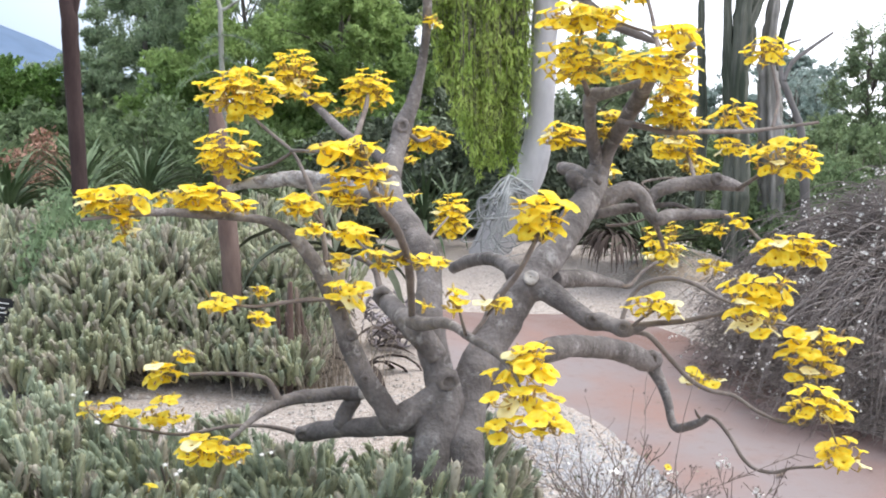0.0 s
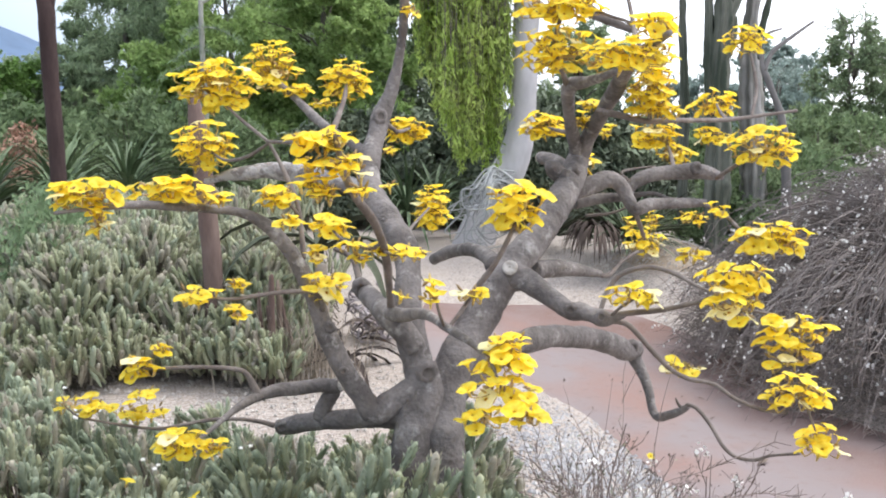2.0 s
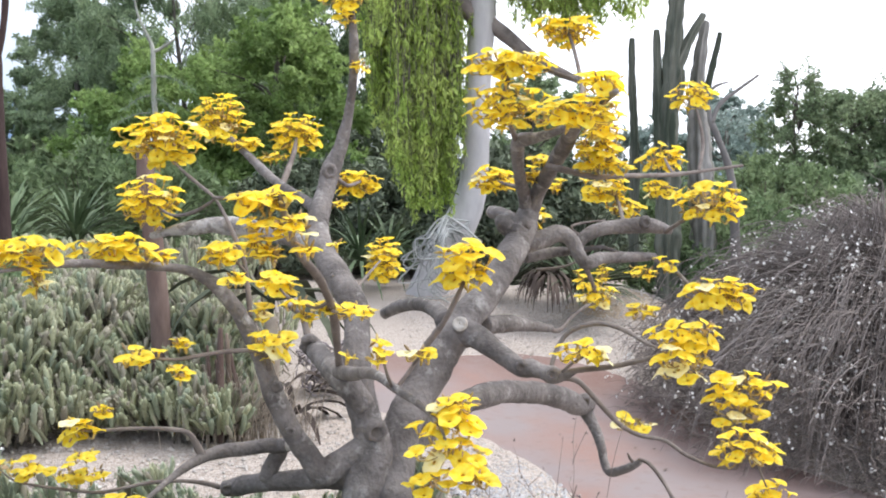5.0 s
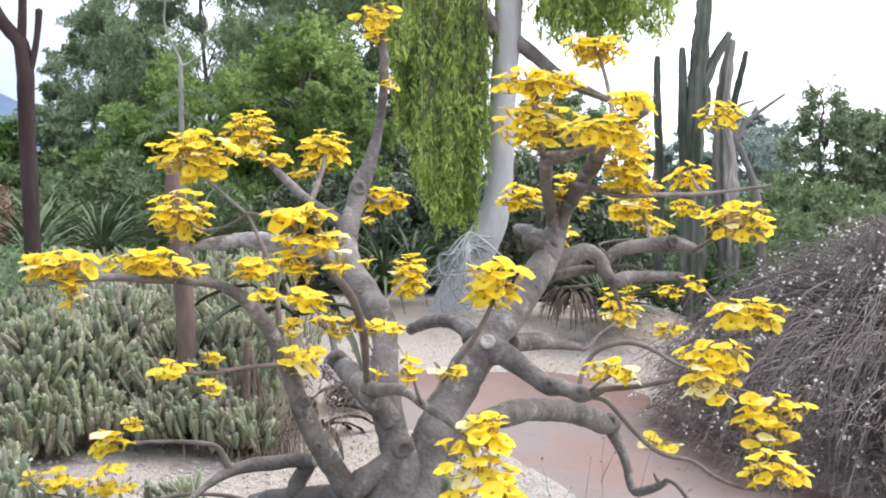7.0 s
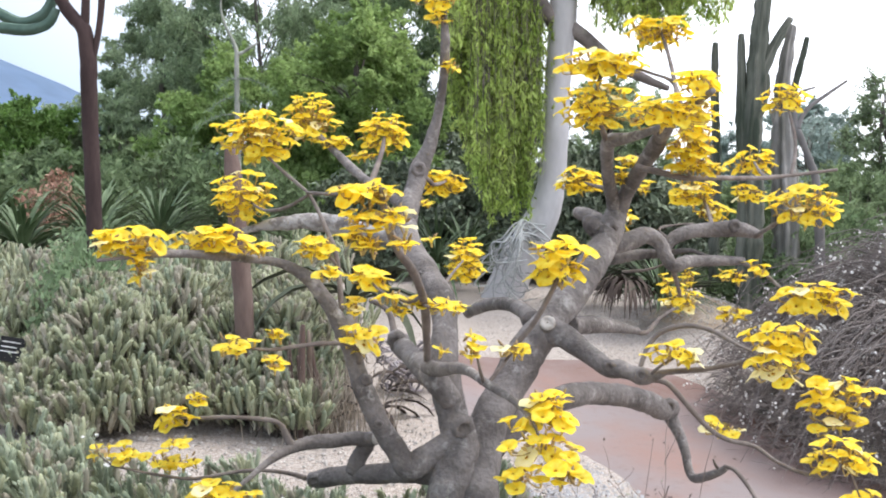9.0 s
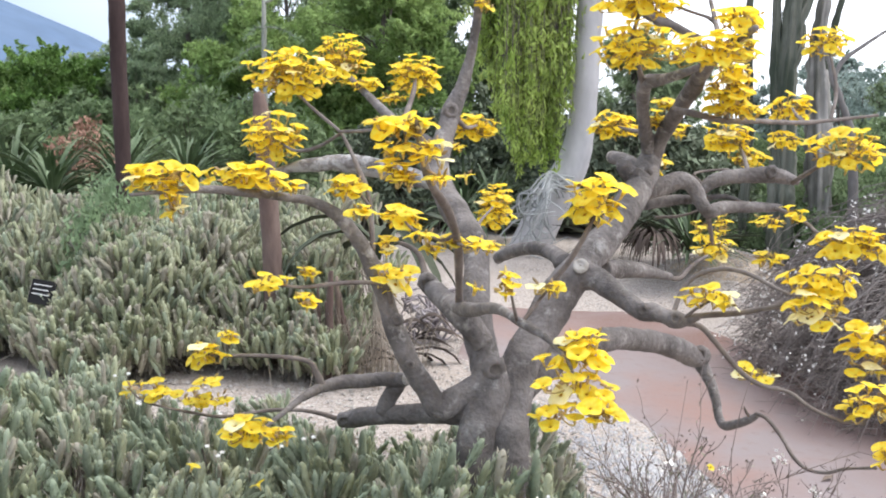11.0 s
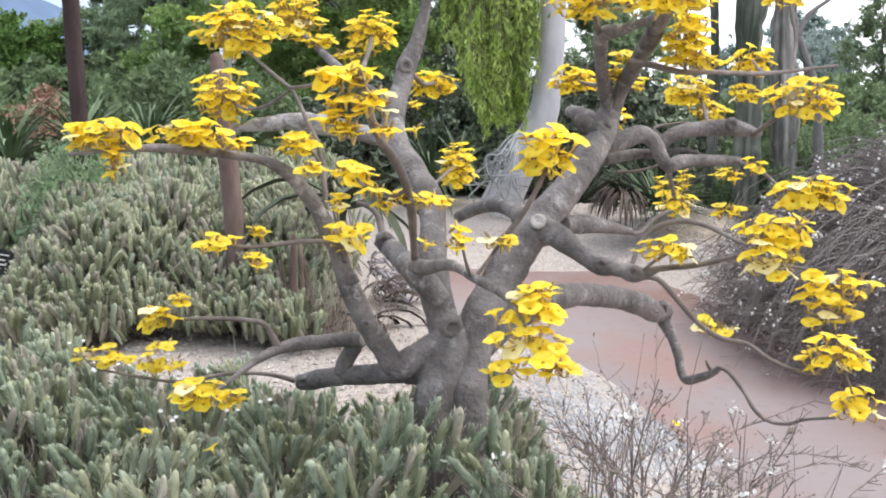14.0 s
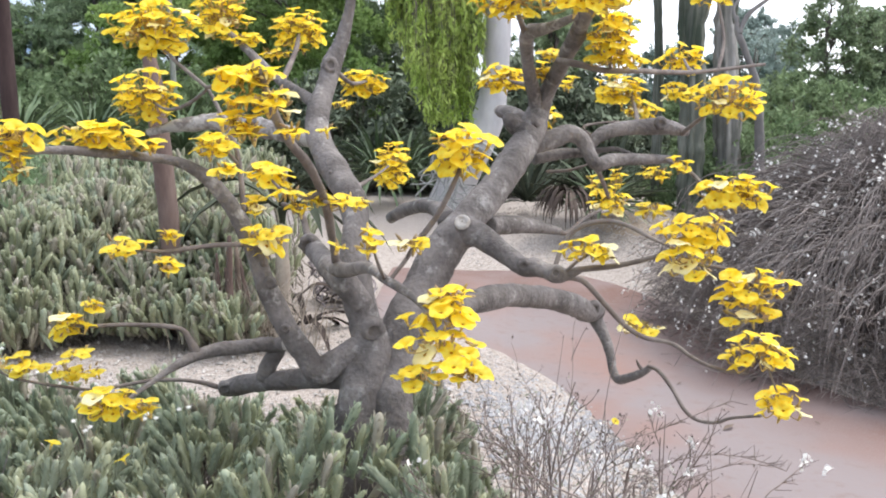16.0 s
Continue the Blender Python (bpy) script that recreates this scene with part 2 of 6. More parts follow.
def ground_material():
    m = bpy.data.materials.new("gravel_ground")
    m.use_nodes = True
    n, l = m.node_tree.nodes, m.node_tree.links
    p = n["Principled BSDF"]
    tc = n.new("ShaderNodeTexCoord")
    cell = n.new("ShaderNodeTexVoronoi")
    cell.inputs["Scale"].default_value = 95
    spots = n.new("ShaderNodeTexNoise")
    spots.inputs["Scale"].default_value, spots.inputs["Detail"].default_value = 1.1, 6
    l.new(tc.outputs["Object"], cell.inputs["Vector"]), l.new(tc.outputs["Object"], spots.inputs["Vector"])
    ramp = n.new("ShaderNodeValToRGB")
    e = ramp.color_ramp.elements
    e[0].position, e[0].color = 0.0, (0.29, 0.245, 0.21, 1)
    e[1].position, e[1].color = 1.0, (0.56, 0.50, 0.455, 1)
    e.new(0.45).color = (0.42, 0.365, 0.32, 1)
    grey = n.new("ShaderNodeSeparateColor")
    l.new(cell.outputs["Color"], grey.inputs[0]), l.new(grey.outputs[0], ramp.inputs[0])
    tint = n.new("ShaderNodeMix")
    tint.data_type = "RGBA"
    tint.inputs[7].default_value = (0.42, 0.355, 0.30, 1)
    mr = n.new("ShaderNodeMapRange")
    for k, v in ((1, 0.42), (2, 0.72), (3, 0.0), (4, 0.6)):
        mr.inputs[k].default_value = v
    l.new(spots.outputs["Fac"], mr.inputs[0]), l.new(mr.outputs[0], tint.inputs[0]), l.new(ramp.outputs[0], tint.inputs[6])
    # beyond the gravel beds the soil is dark and overgrown
    sep = n.new("ShaderNodeSeparateXYZ")
    l.new(tc.outputs["Object"], sep.inputs[0])
    far = n.new("ShaderNodeMapRange")
    for k, v in ((1, 12.0), (2, 17.0), (3, 0.0), (4, 1.0)):
        far.inputs[k].default_value = v
    l.new(sep.outputs[1], far.inputs[0])
    soil = n.new("ShaderNodeMix")
    soil.data_type = "RGBA"
    soil.inputs[7].default_value = (0.10, 0.11, 0.06, 1)
    l.new(far.outputs[0], soil.inputs[0]), l.new(tint.outputs[2], soil.inputs[6])
    l.new(soil.outputs[2], p.inputs["Base Color"])
    p.inputs["Roughness"].default_value = 0.95
    b = n.new("ShaderNodeBump")
    b.inputs["Strength"].default_value, b.inputs["Distance"].default_value = 0.8, 0.012
    b.invert = True
    l.new(cell.outputs["Distance"], b.inputs["Height"]), l.new(b.outputs[0], p.inputs["Normal"])
    return m


def path_material():
    """Pink and grey paving, dustier along the middle and stained rust-red towards its outer edge."""
    m = bpy.data.materials.new("pink_paving")
    m.use_nodes = True
    n, l = m.node_tree.nodes, m.node_tree.links
    p = n["Principled BSDF"]
    tc, uv = n.new("ShaderNodeTexCoord"), n.new("ShaderNodeSeparateXYZ")
    l.new(tc.outputs["UV"], uv.inputs[0])

    def mottle(scale, lo, hi, detail=5):
        t, r = n.new("ShaderNodeTexNoise"), n.new("ShaderNodeMapRange")
        t.inputs["Scale"].default_value, t.inputs["Detail"].default_value = scale, detail
        r.inputs[1].default_value, r.inputs[2].default_value = lo, hi
        l.new(tc.outputs["Object"], t.inputs["Vector"]), l.new(t.outputs["Fac"], r.inputs[0])
        return r.outputs[0]

    def blend(f, a, b):
        x = n.new("ShaderNodeMix")
        x.data_type = "RGBA"
        l.new(f, x.inputs[0])
        for k, v in ((6, a), (7, b)):
            if isinstance(v, tuple):
                x.inputs[k].default_value = v
            else:
                l.new(v, x.inputs[k])
        return x.outputs[2]

    base = blend(mottle(1.3, 0.30, 0.52), (0.262, 0.158, 0.131, 1), (0.236, 0.200, 0.197, 1))
    edge = n.new("ShaderNodeMapRange")
    edge.interpolation_type = "SMOOTHSTEP"
    for k, v in ((1, 0.35), (2, 0.92)):
        edge.inputs[k].default_value = v
    l.new(uv.outputs[0], edge.inputs[0])
    rust = n.new("ShaderNodeMath")
    rust.operation = "MULTIPLY"
    l.new(edge.outputs[0], rust.inputs[0]), l.new(mottle(1.7, 0.24, 0.6), rust.inputs[1])
    col = blend(rust.outputs[0], base, (0.17, 0.088, 0.066, 1))
    spots = blend(mottle(14, 0.56, 0.8, 6), col, (0.20, 0.145, 0.13, 1))
    fine = blend(mottle(120, 0.45, 0.8, 3), spots, (0.245, 0.19, 0.175, 1))
    l.new(fine, p.inputs["Base Color"])
    p.inputs["Roughness"].default_value = 0.8
    b, t = n.new("ShaderNodeBump"), n.new("ShaderNodeTexNoise")
    t.inputs["Scale"].default_value, t.inputs["Detail"].default_value = 45, 6
    b.inputs["Strength"].default_value, b.inputs["Distance"].default_value = 0.25, 0.004
    l.new(tc.outputs["Object"], t.inputs["Vector"]), l.new(t.outputs["Fac"], b.inputs["Height"]), l.new(b.outputs[0], p.inputs["Normal"])
    return m


M_PATH = path_material()
M_GROUND = ground_material()
rng = np.random.default_rng(7)


# ---------------------------------------------------------------- building helpers
def smooth(a, b, v):
    u = min(max((v - a) / (b - a), 0.0), 1.0)
    return u * u * (3 - 2 * u)


def ground_z(x, y):
    bed = 0.30 * smooth(3.2, 5.0, y) * (1 - smooth(-0.4, 1.0, x))
    rise = 0.5 * smooth(5.0, 11.0, y)
    heap = 0.17 * math.exp(-((x - 2.3) / 0.5) ** 2 - ((y - 9.3) / 0.45) ** 2)
    return bed + rise - bed * rise / 0.5 + heap


class Shape:
    """Vertices and faces that grow into one mesh."""

    def __init__(self):
        self.v, self.f, self.m = [], [], []

    def add(self, verts, faces, slot=0):
        o = len(self.v)
        self.v.extend(verts)
        self.f.extend(tuple(o + i for i in face) for face in faces)
        self.m.extend([slot] * len(faces))

    def mesh(self, name, mats, soft=True):
        me = bpy.data.meshes.new(name)
        me.from_pydata([tuple(v) for v in self.v], [], self.f)
        for mt in mats:
            me.materials.append(mt)
        me.polygons.foreach_set("material_index", self.m)
        me.polygons.foreach_set("use_smooth", [soft] * len(self.f))
        me.update()
        return me


def put(name, shape, mats, parent=None, label="", soft=True):
    """One mesh object; a part if it has a parent."""
    ob = new(name, shape.mesh(name, mats if isinstance(mats, (list, tuple)) else [mats], soft))
    if parent:
        ob.parent = parent
        ob.matrix_parent_inverse = Matrix.Translation(-parent.matrix_basis.translation)
    if label:
        ob["label"] = label
    return ob


def thing(name, x, y, z, label, category, group="", kind=""):
    ob = new(name)
    ob.location = (x, y, z)
    return tagged(ob, label, category, group, kind)


def spline(pts, step):
    """A smooth run of points (x, y, z, r) through the given ones."""
    p = np.array(pts, float)
    out = []
    for i in range(len(p) - 1):
        a, b, c, d = p[max(i - 1, 0)], p[i], p[i + 1], p[min(i + 2, len(p) - 1)]
        k = max(2, int(np.linalg.norm(c[:3] - b[:3]) / step) + 1)
        for u in np.arange(k) / k:
            q = 0.5 * (2 * b + (c - a) * u + (2 * a - 5 * b + 4 * c - d) * u * u + (3 * b - a - 3 * c + d) * u ** 3)
            q[3] = max(q[3], min(b[3], c[3]) * 0.9)
            out.append(q)
    out.append(p[-1])
    return out


def tube(shape, pts, sides=10, step=0.03, rough=0.0, slot=0, cap=True, seed=0.0, smoothed=True, ribs=0):
    run = spline(pts, step) if smoothed else [np.array(q, float) for q in pts]
    pos = [Vector(q[:3]) for q in run]
    verts, faces = [], []
    side = None
    for i, q in enumerate(run):
        d = (pos[min(i + 1, len(pos) - 1)] - pos[max(i - 1, 0)]).normalized()
        if side is None:
            side = d.orthogonal().normalized()
        side = (side - d * side.dot(d)).normalized()
        up = d.cross(side)
        for j in range(sides):
            a = 2 * math.pi * j / sides
            w = side * math.cos(a) + up * math.sin(a)
            r = q[3]
            if rough:
                at, sd = pos[i] + w * r, Vector((seed, 0, 0))
                r *= 1 + rough * noise.noise(at * 9 + sd) + 0.45 * rough * noise.noise(at * 26 + sd) + 0.3 * rough * noise.noise(at * 64)
            if ribs:
                r *= 1 + 0.24 * math.cos(a * ribs)
            verts.append(pos[i] + w * r)
    n = len(run)
    for i in range(n - 1):
        for j in range(sides):
            k = (j + 1) % sides
            faces.append((i * sides + j, i * sides + k, (i + 1) * sides + k, (i + 1) * sides + j))
    if cap:
        tip = (pos[-1] - pos[-2]).normalized() * run[-1][3] * 0.5
        verts.append(pos[-1] + tip)
        verts.append(pos[0])
        for j in range(sides):
            k = (j + 1) % sides
            faces.append(((n - 1) * sides + j, (n - 1) * sides + k, n * sides))
            faces.append((k, j, n * sides + 1))
    shape.add(verts, faces, slot)


def leaves(shape, centres, size, aspect=0.45, droop=0.0, up=0.0, slot=0, far=False):
    """A small pointed leaf at each centre, three-cornered where far off; droop pulls the leaf's axis down, up turns it up."""
    c = np.asarray(centres, float)
    n = len(c)
    ax = rng.normal(size=(n, 3))
    ax[:, 2] += up * 2 - droop * 2
    ax /= np.linalg.norm(ax, axis=1)[:, None]
    sd = np.cross(ax, rng.normal(size=(n, 3)))
    sd /= np.linalg.norm(sd, axis=1)[:, None]
    s = (size * (0.6 + 0.8 * rng.random(n)))[:, None]
    base, tip = c - ax * s * 0.5, c + ax * s * 0.5
    if far:
        tri = np.stack([base + sd * s * aspect * 0.5, base - sd * s * aspect * 0.5, tip], 1).reshape(-1, 3)
        o = len(shape.v)
        shape.v.extend(map(tuple, tri))
        shape.f.extend((o + 3 * i, o + 3 * i + 1, o + 3 * i + 2) for i in range(n))
        shape.m.extend([slot] * n)
        return
    quad = np.stack([base, c + sd * s * aspect * 0.5, tip, c - sd * s * aspect * 0.5], 1).reshape(-1, 3)
    o = len(shape.v)
    shape.v.extend(map(tuple, quad))
    shape.f.extend((o + 4 * i, o + 4 * i + 1, o + 4 * i + 2, o + 4 * i + 3) for i in range(n))
    shape.m.extend([slot] * n)


def clump_points(centre, radii, n, hollow=0.55):
    d = rng.normal(size=(n, 3))
    d /= np.linalg.norm(d, axis=1)[:, None]
    r = hollow + (1 - hollow) * rng.random(n) ** 0.7
    return np.asarray(centre) + d * r[:, None] * np.asarray(radii)


# ---------------------------------------------------------------- ground, path, distance
def build_ground():
    s = Shape()
    xs = [-400, -150, -60, -30, -18, -12, -9] + [round(-7 + 0.25 * i, 3) for i in range(57)] + [9, 12, 18, 30, 60, 150, 400]
    ys = [-60, -20, -8, -4, -2] + [round(-1 + 0.25 * i, 3) for i in range(53)] + [14, 17, 22, 30, 45, 70, 120, 200, 400, 800]
    w = len(xs)
    verts = [(x, y, ground_z(x, y) + 0.02 * noise.noise(Vector((x * 0.9, y * 0.9, 0)))) for y in ys for x in xs]
    faces = [(j * w + i, j * w + i + 1, (j + 1) * w + i + 1, (j + 1) * w + i) for j in range(len(ys) - 1) for i in range(w - 1)]
    s.add(verts, faces)
    tagged(put("ground", s, M_GROUND), "pale beige gravel garden bed sloping gently up", "ground", kind="structure")


def build_path():
    """The paved walk bends in from the right and round behind the tree."""
    near = [(13.0, -4.5), (8.5, -1.6), (5.6, 0.1), (3.6, 1.0), (2.6, 1.75), (1.8, 2.7), (1.35, 3.5), (1.17, 4.0), (1.12, 4.5), (1.05, 4.95), (0.93, 5.45), (0.68, 5.9), (0.3, 6.0), (-0.15, 5.9)]
    far = [(14.0, -2.2), (10.0, 0.3), (7.4, 1.6), (5.9, 2.2), (5.1, 2.6), (4.2, 3.2), (3.3, 3.95), (2.6, 5.0), (2.25, 5.9), (1.95, 7.2), (1.15, 8.0), (0.0, 7.6)]
    a = spline([(x, y, 0, 1) for x, y in near], 0.25)
    b = spline([(x, y, 0, 1) for x, y in far], 0.25)
    rows, across = 110, 10
    s, verts, faces = Shape(), [], []
    for i in range(rows + 1):
        p, q = a[round(i * (len(a) - 1) / rows)], b[round(i * (len(b) - 1) / rows)]
        for j in range(across + 1):
            u = j / across
            x, y = p[0] + (q[0] - p[0]) * u, p[1] + (q[1] - p[1]) * u
            edge = 0.02 * noise.noise(Vector((x * 5, y * 5, 1))) if j in (0, across) else 0
            verts.append((x + edge, y + edge, ground_z(x, y) + 0.032 - (0.026 if j in (0, across) else 0.008 if j in (1, across - 1) else 0)))
    w = across + 1
    faces = [(i * w + j, i * w + j + 1, (i + 1) * w + j + 1, (i + 1) * w + j) for i in range(rows) for j in range(across)]
    s.add(verts, faces)
    ob = put("path", s, M_PATH)
    flat = ob.data.uv_layers.new(name="across").data
    for loop in ob.data.loops:
        flat[loop.index].uv = ((loop.vertex_index % w) / across, (loop.vertex_index // w) / rows)
    tagged(ob, "smooth pinkish grey paved garden path with worn patches", "path", kind="structure")


def on_path(x, y):
    """Roughly, with a few stones strewn past the edge."""
    edge = np.interp(y, [2.7, 3.5, 4.0, 4.5, 4.95, 5.45, 5.9], [1.8, 1.35, 1.17, 1.12, 1.05, 0.93, 0.68])
    return (y < 5.9 and x > edge + 0.02 * rng.normal()) or (5.9 <= y < 7.9 and x > -0.1)


def build_pebbles():
    """Loose stones in the beds where the camera stands nearest, and thinly beyond."""
    s = Shape()
    octa = [(1, 0, 0), (0, 1, 0), (-1, 0, 0), (0, -1, 0), (0, 0, 0.7), (0, 0, -0.5)]
    faces = [(0, 1, 4), (1, 2, 4), (2, 3, 4), (3, 0, 4), (1, 0, 5), (2, 1, 5), (3, 2, 5), (0, 3, 5)]
    spots = [(rng.uniform(0.1, 1.25), rng.uniform(3.6, 6.2)) for _ in range(5200)]
    spots += [(rng.uniform(-2.4, 0.2), rng.uniform(4.2, 6.4)) for _ in range(4500)]
    spots += [(rng.uniform(0.2, 3.0), rng.uniform(7.8, 11)) for _ in range(2500)]
    spots += [(2.25 + 0.5 * rng.normal(), 9.0 + 0.45 * rng.normal()) for _ in range(2600)]
    for x, y in spots:
        if on_path(x, y):
            continue
        r = 0.005 + 0.011 * rng.random() ** 2
        t = rng.uniform(0, 6.28)
        c, sn, e = math.cos(t), math.sin(t), rng.uniform(0.6, 1.0)
        mound = 0.06 * max(0.0, 1 - ((x - 2.3) / 0.62) ** 2 - ((y - 9.25) / 0.5) ** 2)
        z = ground_z(x, y) + 0.02 * noise.noise(Vector((x * 0.9, y * 0.9, 0))) + r * 0.3 + mound
        s.add([(x + r * (c * a - sn * b * e), y + r * (sn * a + c * b * e), z + r * h) for a, b, h in octa], faces)
    for k in range(2600):
        x, y = 0.80 + rng.normal() * 0.22, 4.75 + rng.normal() * 0.5
        if on_path(x, y - 0.03) or y < 3.7:
            continue
        r, t = 0.008 + 0.016 * rng.random() ** 2, rng.uniform(0, 6.28)
        c, sn, e, z = math.cos(t), math.sin(t), rng.uniform(0.6, 1.0), ground_z(x, y) + 0.006
        s.add([(x + r * (c * a - sn * b * e), y + r * (sn * a + c * b * e), z + r * h) for a, b, h in octa], faces, 1)
    tagged(put("gravel", s, [M_PEBBLE, M_PALESTONE], soft=False), "loose pale grey and beige gravel stones", "gravel", kind="stuff")


def build_hills():
    s = Shape()
    n = 90
    ridge = []
    for i in range(n + 1):
        a = radians(-75 + 150 * i / n)
        h = 25 + 285 * max(0.0, math.cos(min(1.5, abs(a + radians(36)) * 2.9))) ** 2 + 14 * noise.noise(Vector((i * 0.3, 0, 0))) + 8 * noise.noise(Vector((i * 0.9, 4, 0)))
        ridge.append((a, h))
    verts = []
    for dist, k in ((1500, 0), (1700, 0.55), (1950, 1.0), (2200, 0)):
        verts += [(dist * math.sin(a), dist * math.cos(a), h * k - (3 if k == 0 else 0)) for a, h in ridge]
    w = n + 1
    s.add(verts, [(j * w + i, j * w + i + 1, (j + 1) * w + i + 1, (j + 1) * w + i) for j in range(3) for i in range(n)])
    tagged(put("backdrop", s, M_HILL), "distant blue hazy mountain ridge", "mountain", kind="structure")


build_ground()
build_path()
build_pebbles()
build_hills()


# ---------------------------------------------------------------- the yellow-flowered tree
tree = thing("flowering_tree", 0.0, 2.75, 0.0, "gnarled grey-barked small tree covered in yellow trumpet blossoms", "tree")
count = [0]


def limb(name, pts):
    """A tapering, knobbly branch through points with radii."""
    count[0] += 1
    s = Shape()
    big = max(p[3] for p in pts)
    if name in ("trunk", "limb", "stub", "log"):
        tube(s, pts, 18 if big > 0.04 else 14, 0.012, 0.30 if name == "log" else 0.16, seed=count[0] * 7.3)
    else:
        tube(s, pts, 7, 0.02, 0.18, seed=count[0] * 7.3)
    if name != "trunk" and big > 0.012:
        run = spline(pts, 0.02)
        for _ in range(int(len(run) / 7)):        # healed knots and leaf scars
            q = run[int(rng.integers(2, len(run)))]
            if q[3] < 0.008:
                continue
            d = Vector(rng.normal(size=3)).normalized() * q[3] * 0.9
            c = Vector(q[:3]) + d
            r = q[3] * rng.uniform(0.16, 0.3)
            ring = [c + Vector((math.cos(k) * r, math.sin(k) * r, 0)) for k in np.arange(6) * 1.047]
            s.add(ring + [c + Vector((0, 0, r * 0.8)), c - Vector((0, 0, r * 0.8))], [(k, (k + 1) % 6, 6) for k in range(6)] + [((k + 1) % 6, k, 7) for k in range(6)])
    if name == "stub":
        ob = put("stub", s, M_BARK, tree)
        a, b, r = Vector(pts[-2][:3]), Vector(pts[-1][:3]), pts[-1][3]
        d = (b - a).normalized()
        u = d.orthogonal().normalized()
        w = d.cross(u)
        disc = Shape()
        rim = [(0.95, 0.2), (0.84, 0.56), (0.5, 0.53), (0.46, 0.47), (0.0, 0.45)]
        verts = [b + (u * math.cos(k * 0.3927) + w * math.sin(k * 0.3927)) * r * q + d * r * h for q, h in rim for k in range(16)]
        disc.add(verts, [(i * 16 + k, i * 16 + (k + 1) % 16, i * 16 + 16 + (k + 1) % 16, i * 16 + 16 + k) for i in range(4) for k in range(16)])
        face = put("cut_face", disc, M_CUT, None, "pale sawn end of the branch")
        face.parent = ob
        return
    put("branch" if name in ("limb", "log") else name, s, M_BARKPALE if name == "log" else M_TWIG if name == "twig" else M_BARK, tree)


def knot(x, y, z, r):
    """A healed branch scar: a swollen ring round a dark hollow."""
    s = Shape()
    turn = Euler((radians(95 + 12 * math.sin(x * 50)), 0.2 * math.sin(y * 40), 0.35 * math.sin(z * 60))).to_matrix()
    verts, n = [], 14
    for q, h in ((1.35, -0.35), (1.15, 0.12), (0.85, 0.3), (0.6, 0.2), (0.42, 0.06), (0.0, 0.02)):
        for k in range(n):
            w = 1 + 0.12 * math.sin(3 * k + x * 70)
            v = turn @ Vector((math.cos(k * 6.2832 / n) * r * q * w, math.sin(k * 6.2832 / n) * r * q * w, h * r))
            verts.append(v + Vector((x, y, z)))
    s.add(verts, [(i * n + k, i * n + (k + 1) % n, i * n + n + (k + 1) % n, i * n + n + k) for i in range(5) for k in range(n)])
    s.m = [0] * (3 * n) + [1] * (2 * n)
    put("knot", s, [M_BARK, M_HOLLOW], tree)


def blossom_mesh(seed, pale=False):
    """A five-lobed trumpet, 1 across, that faces +z: wavy notched lobes, a dark throat and a short tube behind."""
    r = random.Random(seed)
    s, n = Shape(), 25
    ph, cup = r.uniform(0, 6), r.uniform(-0.07, 0.06)
    lift = [r.uniform(-0.05, 0.04) for _ in range(5)]
    reach = [r.uniform(0.95, 1.06) for _ in range(5)]
    rings = ((0.035, -0.22), (0.078, -0.12), (0.16, -0.045), (0.30, -0.005), (0.43, 0.0), (0.5, -0.015))
    verts = []
    for k, (rad, z) in enumerate(rings):
        out = max(0.0, (k - 2) / 3)
        for j in range(n):
            a, i = 2 * math.pi * j / n, (j // 5) % 5
            side = abs(j % 5 - 2) / 2                   # 0 along a lobe's middle, 1 beside the notch
            lobe = 1 + out * ((reach[i] - 1) + 0.04 - 0.10 * side ** 2 * (k == 5) - 0.02 * side ** 2 * (k == 4))
            wav = out * (cup + lift[i] * (1 - 0.6 * side) + 0.045 * math.sin(2 * a + ph) + 0.03 * (side - 0.5) + (r.uniform(-0.014, 0.014) if k > 3 else 0))
            verts.append((math.cos(a + 0.05 * out * (i % 2)) * rad * lobe, math.sin(a + 0.05 * out * (i % 2)) * rad * lobe, z + wav))
    verts += [(0, 0, -0.24)]
    s.add(verts, [(j, (len(rings)) * n, (j + 1) % n) for j in range(n)], 1)
    for k in range(len(rings) - 1):
        s.f.extend((k * n + j, k * n + (j + 1) % n, (k + 1) * n + (j + 1) % n, (k + 1) * n + j) for j in range(n))
        s.m.extend([1 if k == 0 else 0] * n)
    tail = len(s.v)
    for rad, z in ((0.11, -0.07), (0.075, -0.22), (0.065, -0.32), (0.03, -0.46)):
        s.v.extend((math.cos(j * 1.0472) * rad, math.sin(j * 1.0472) * rad, z) for j in range(6))
    for k in range(3):
        s.f.extend((tail + k * 6 + j, tail + k * 6 + (j + 1) % 6, tail + k * 6 + 6 + (j + 1) % 6, tail + k * 6 + 6 + j) for j in range(6))
        s.m.extend([0 if k == 0 else 2] * 6)
    return s.mesh("blossom", [M_PALE if pale else M_PETAL, M_THROAT, M_CALYX])


BLOSSOMS = [blossom_mesh(i) for i in range(7)] + [blossom_mesh(9, True)]
tally = [0]


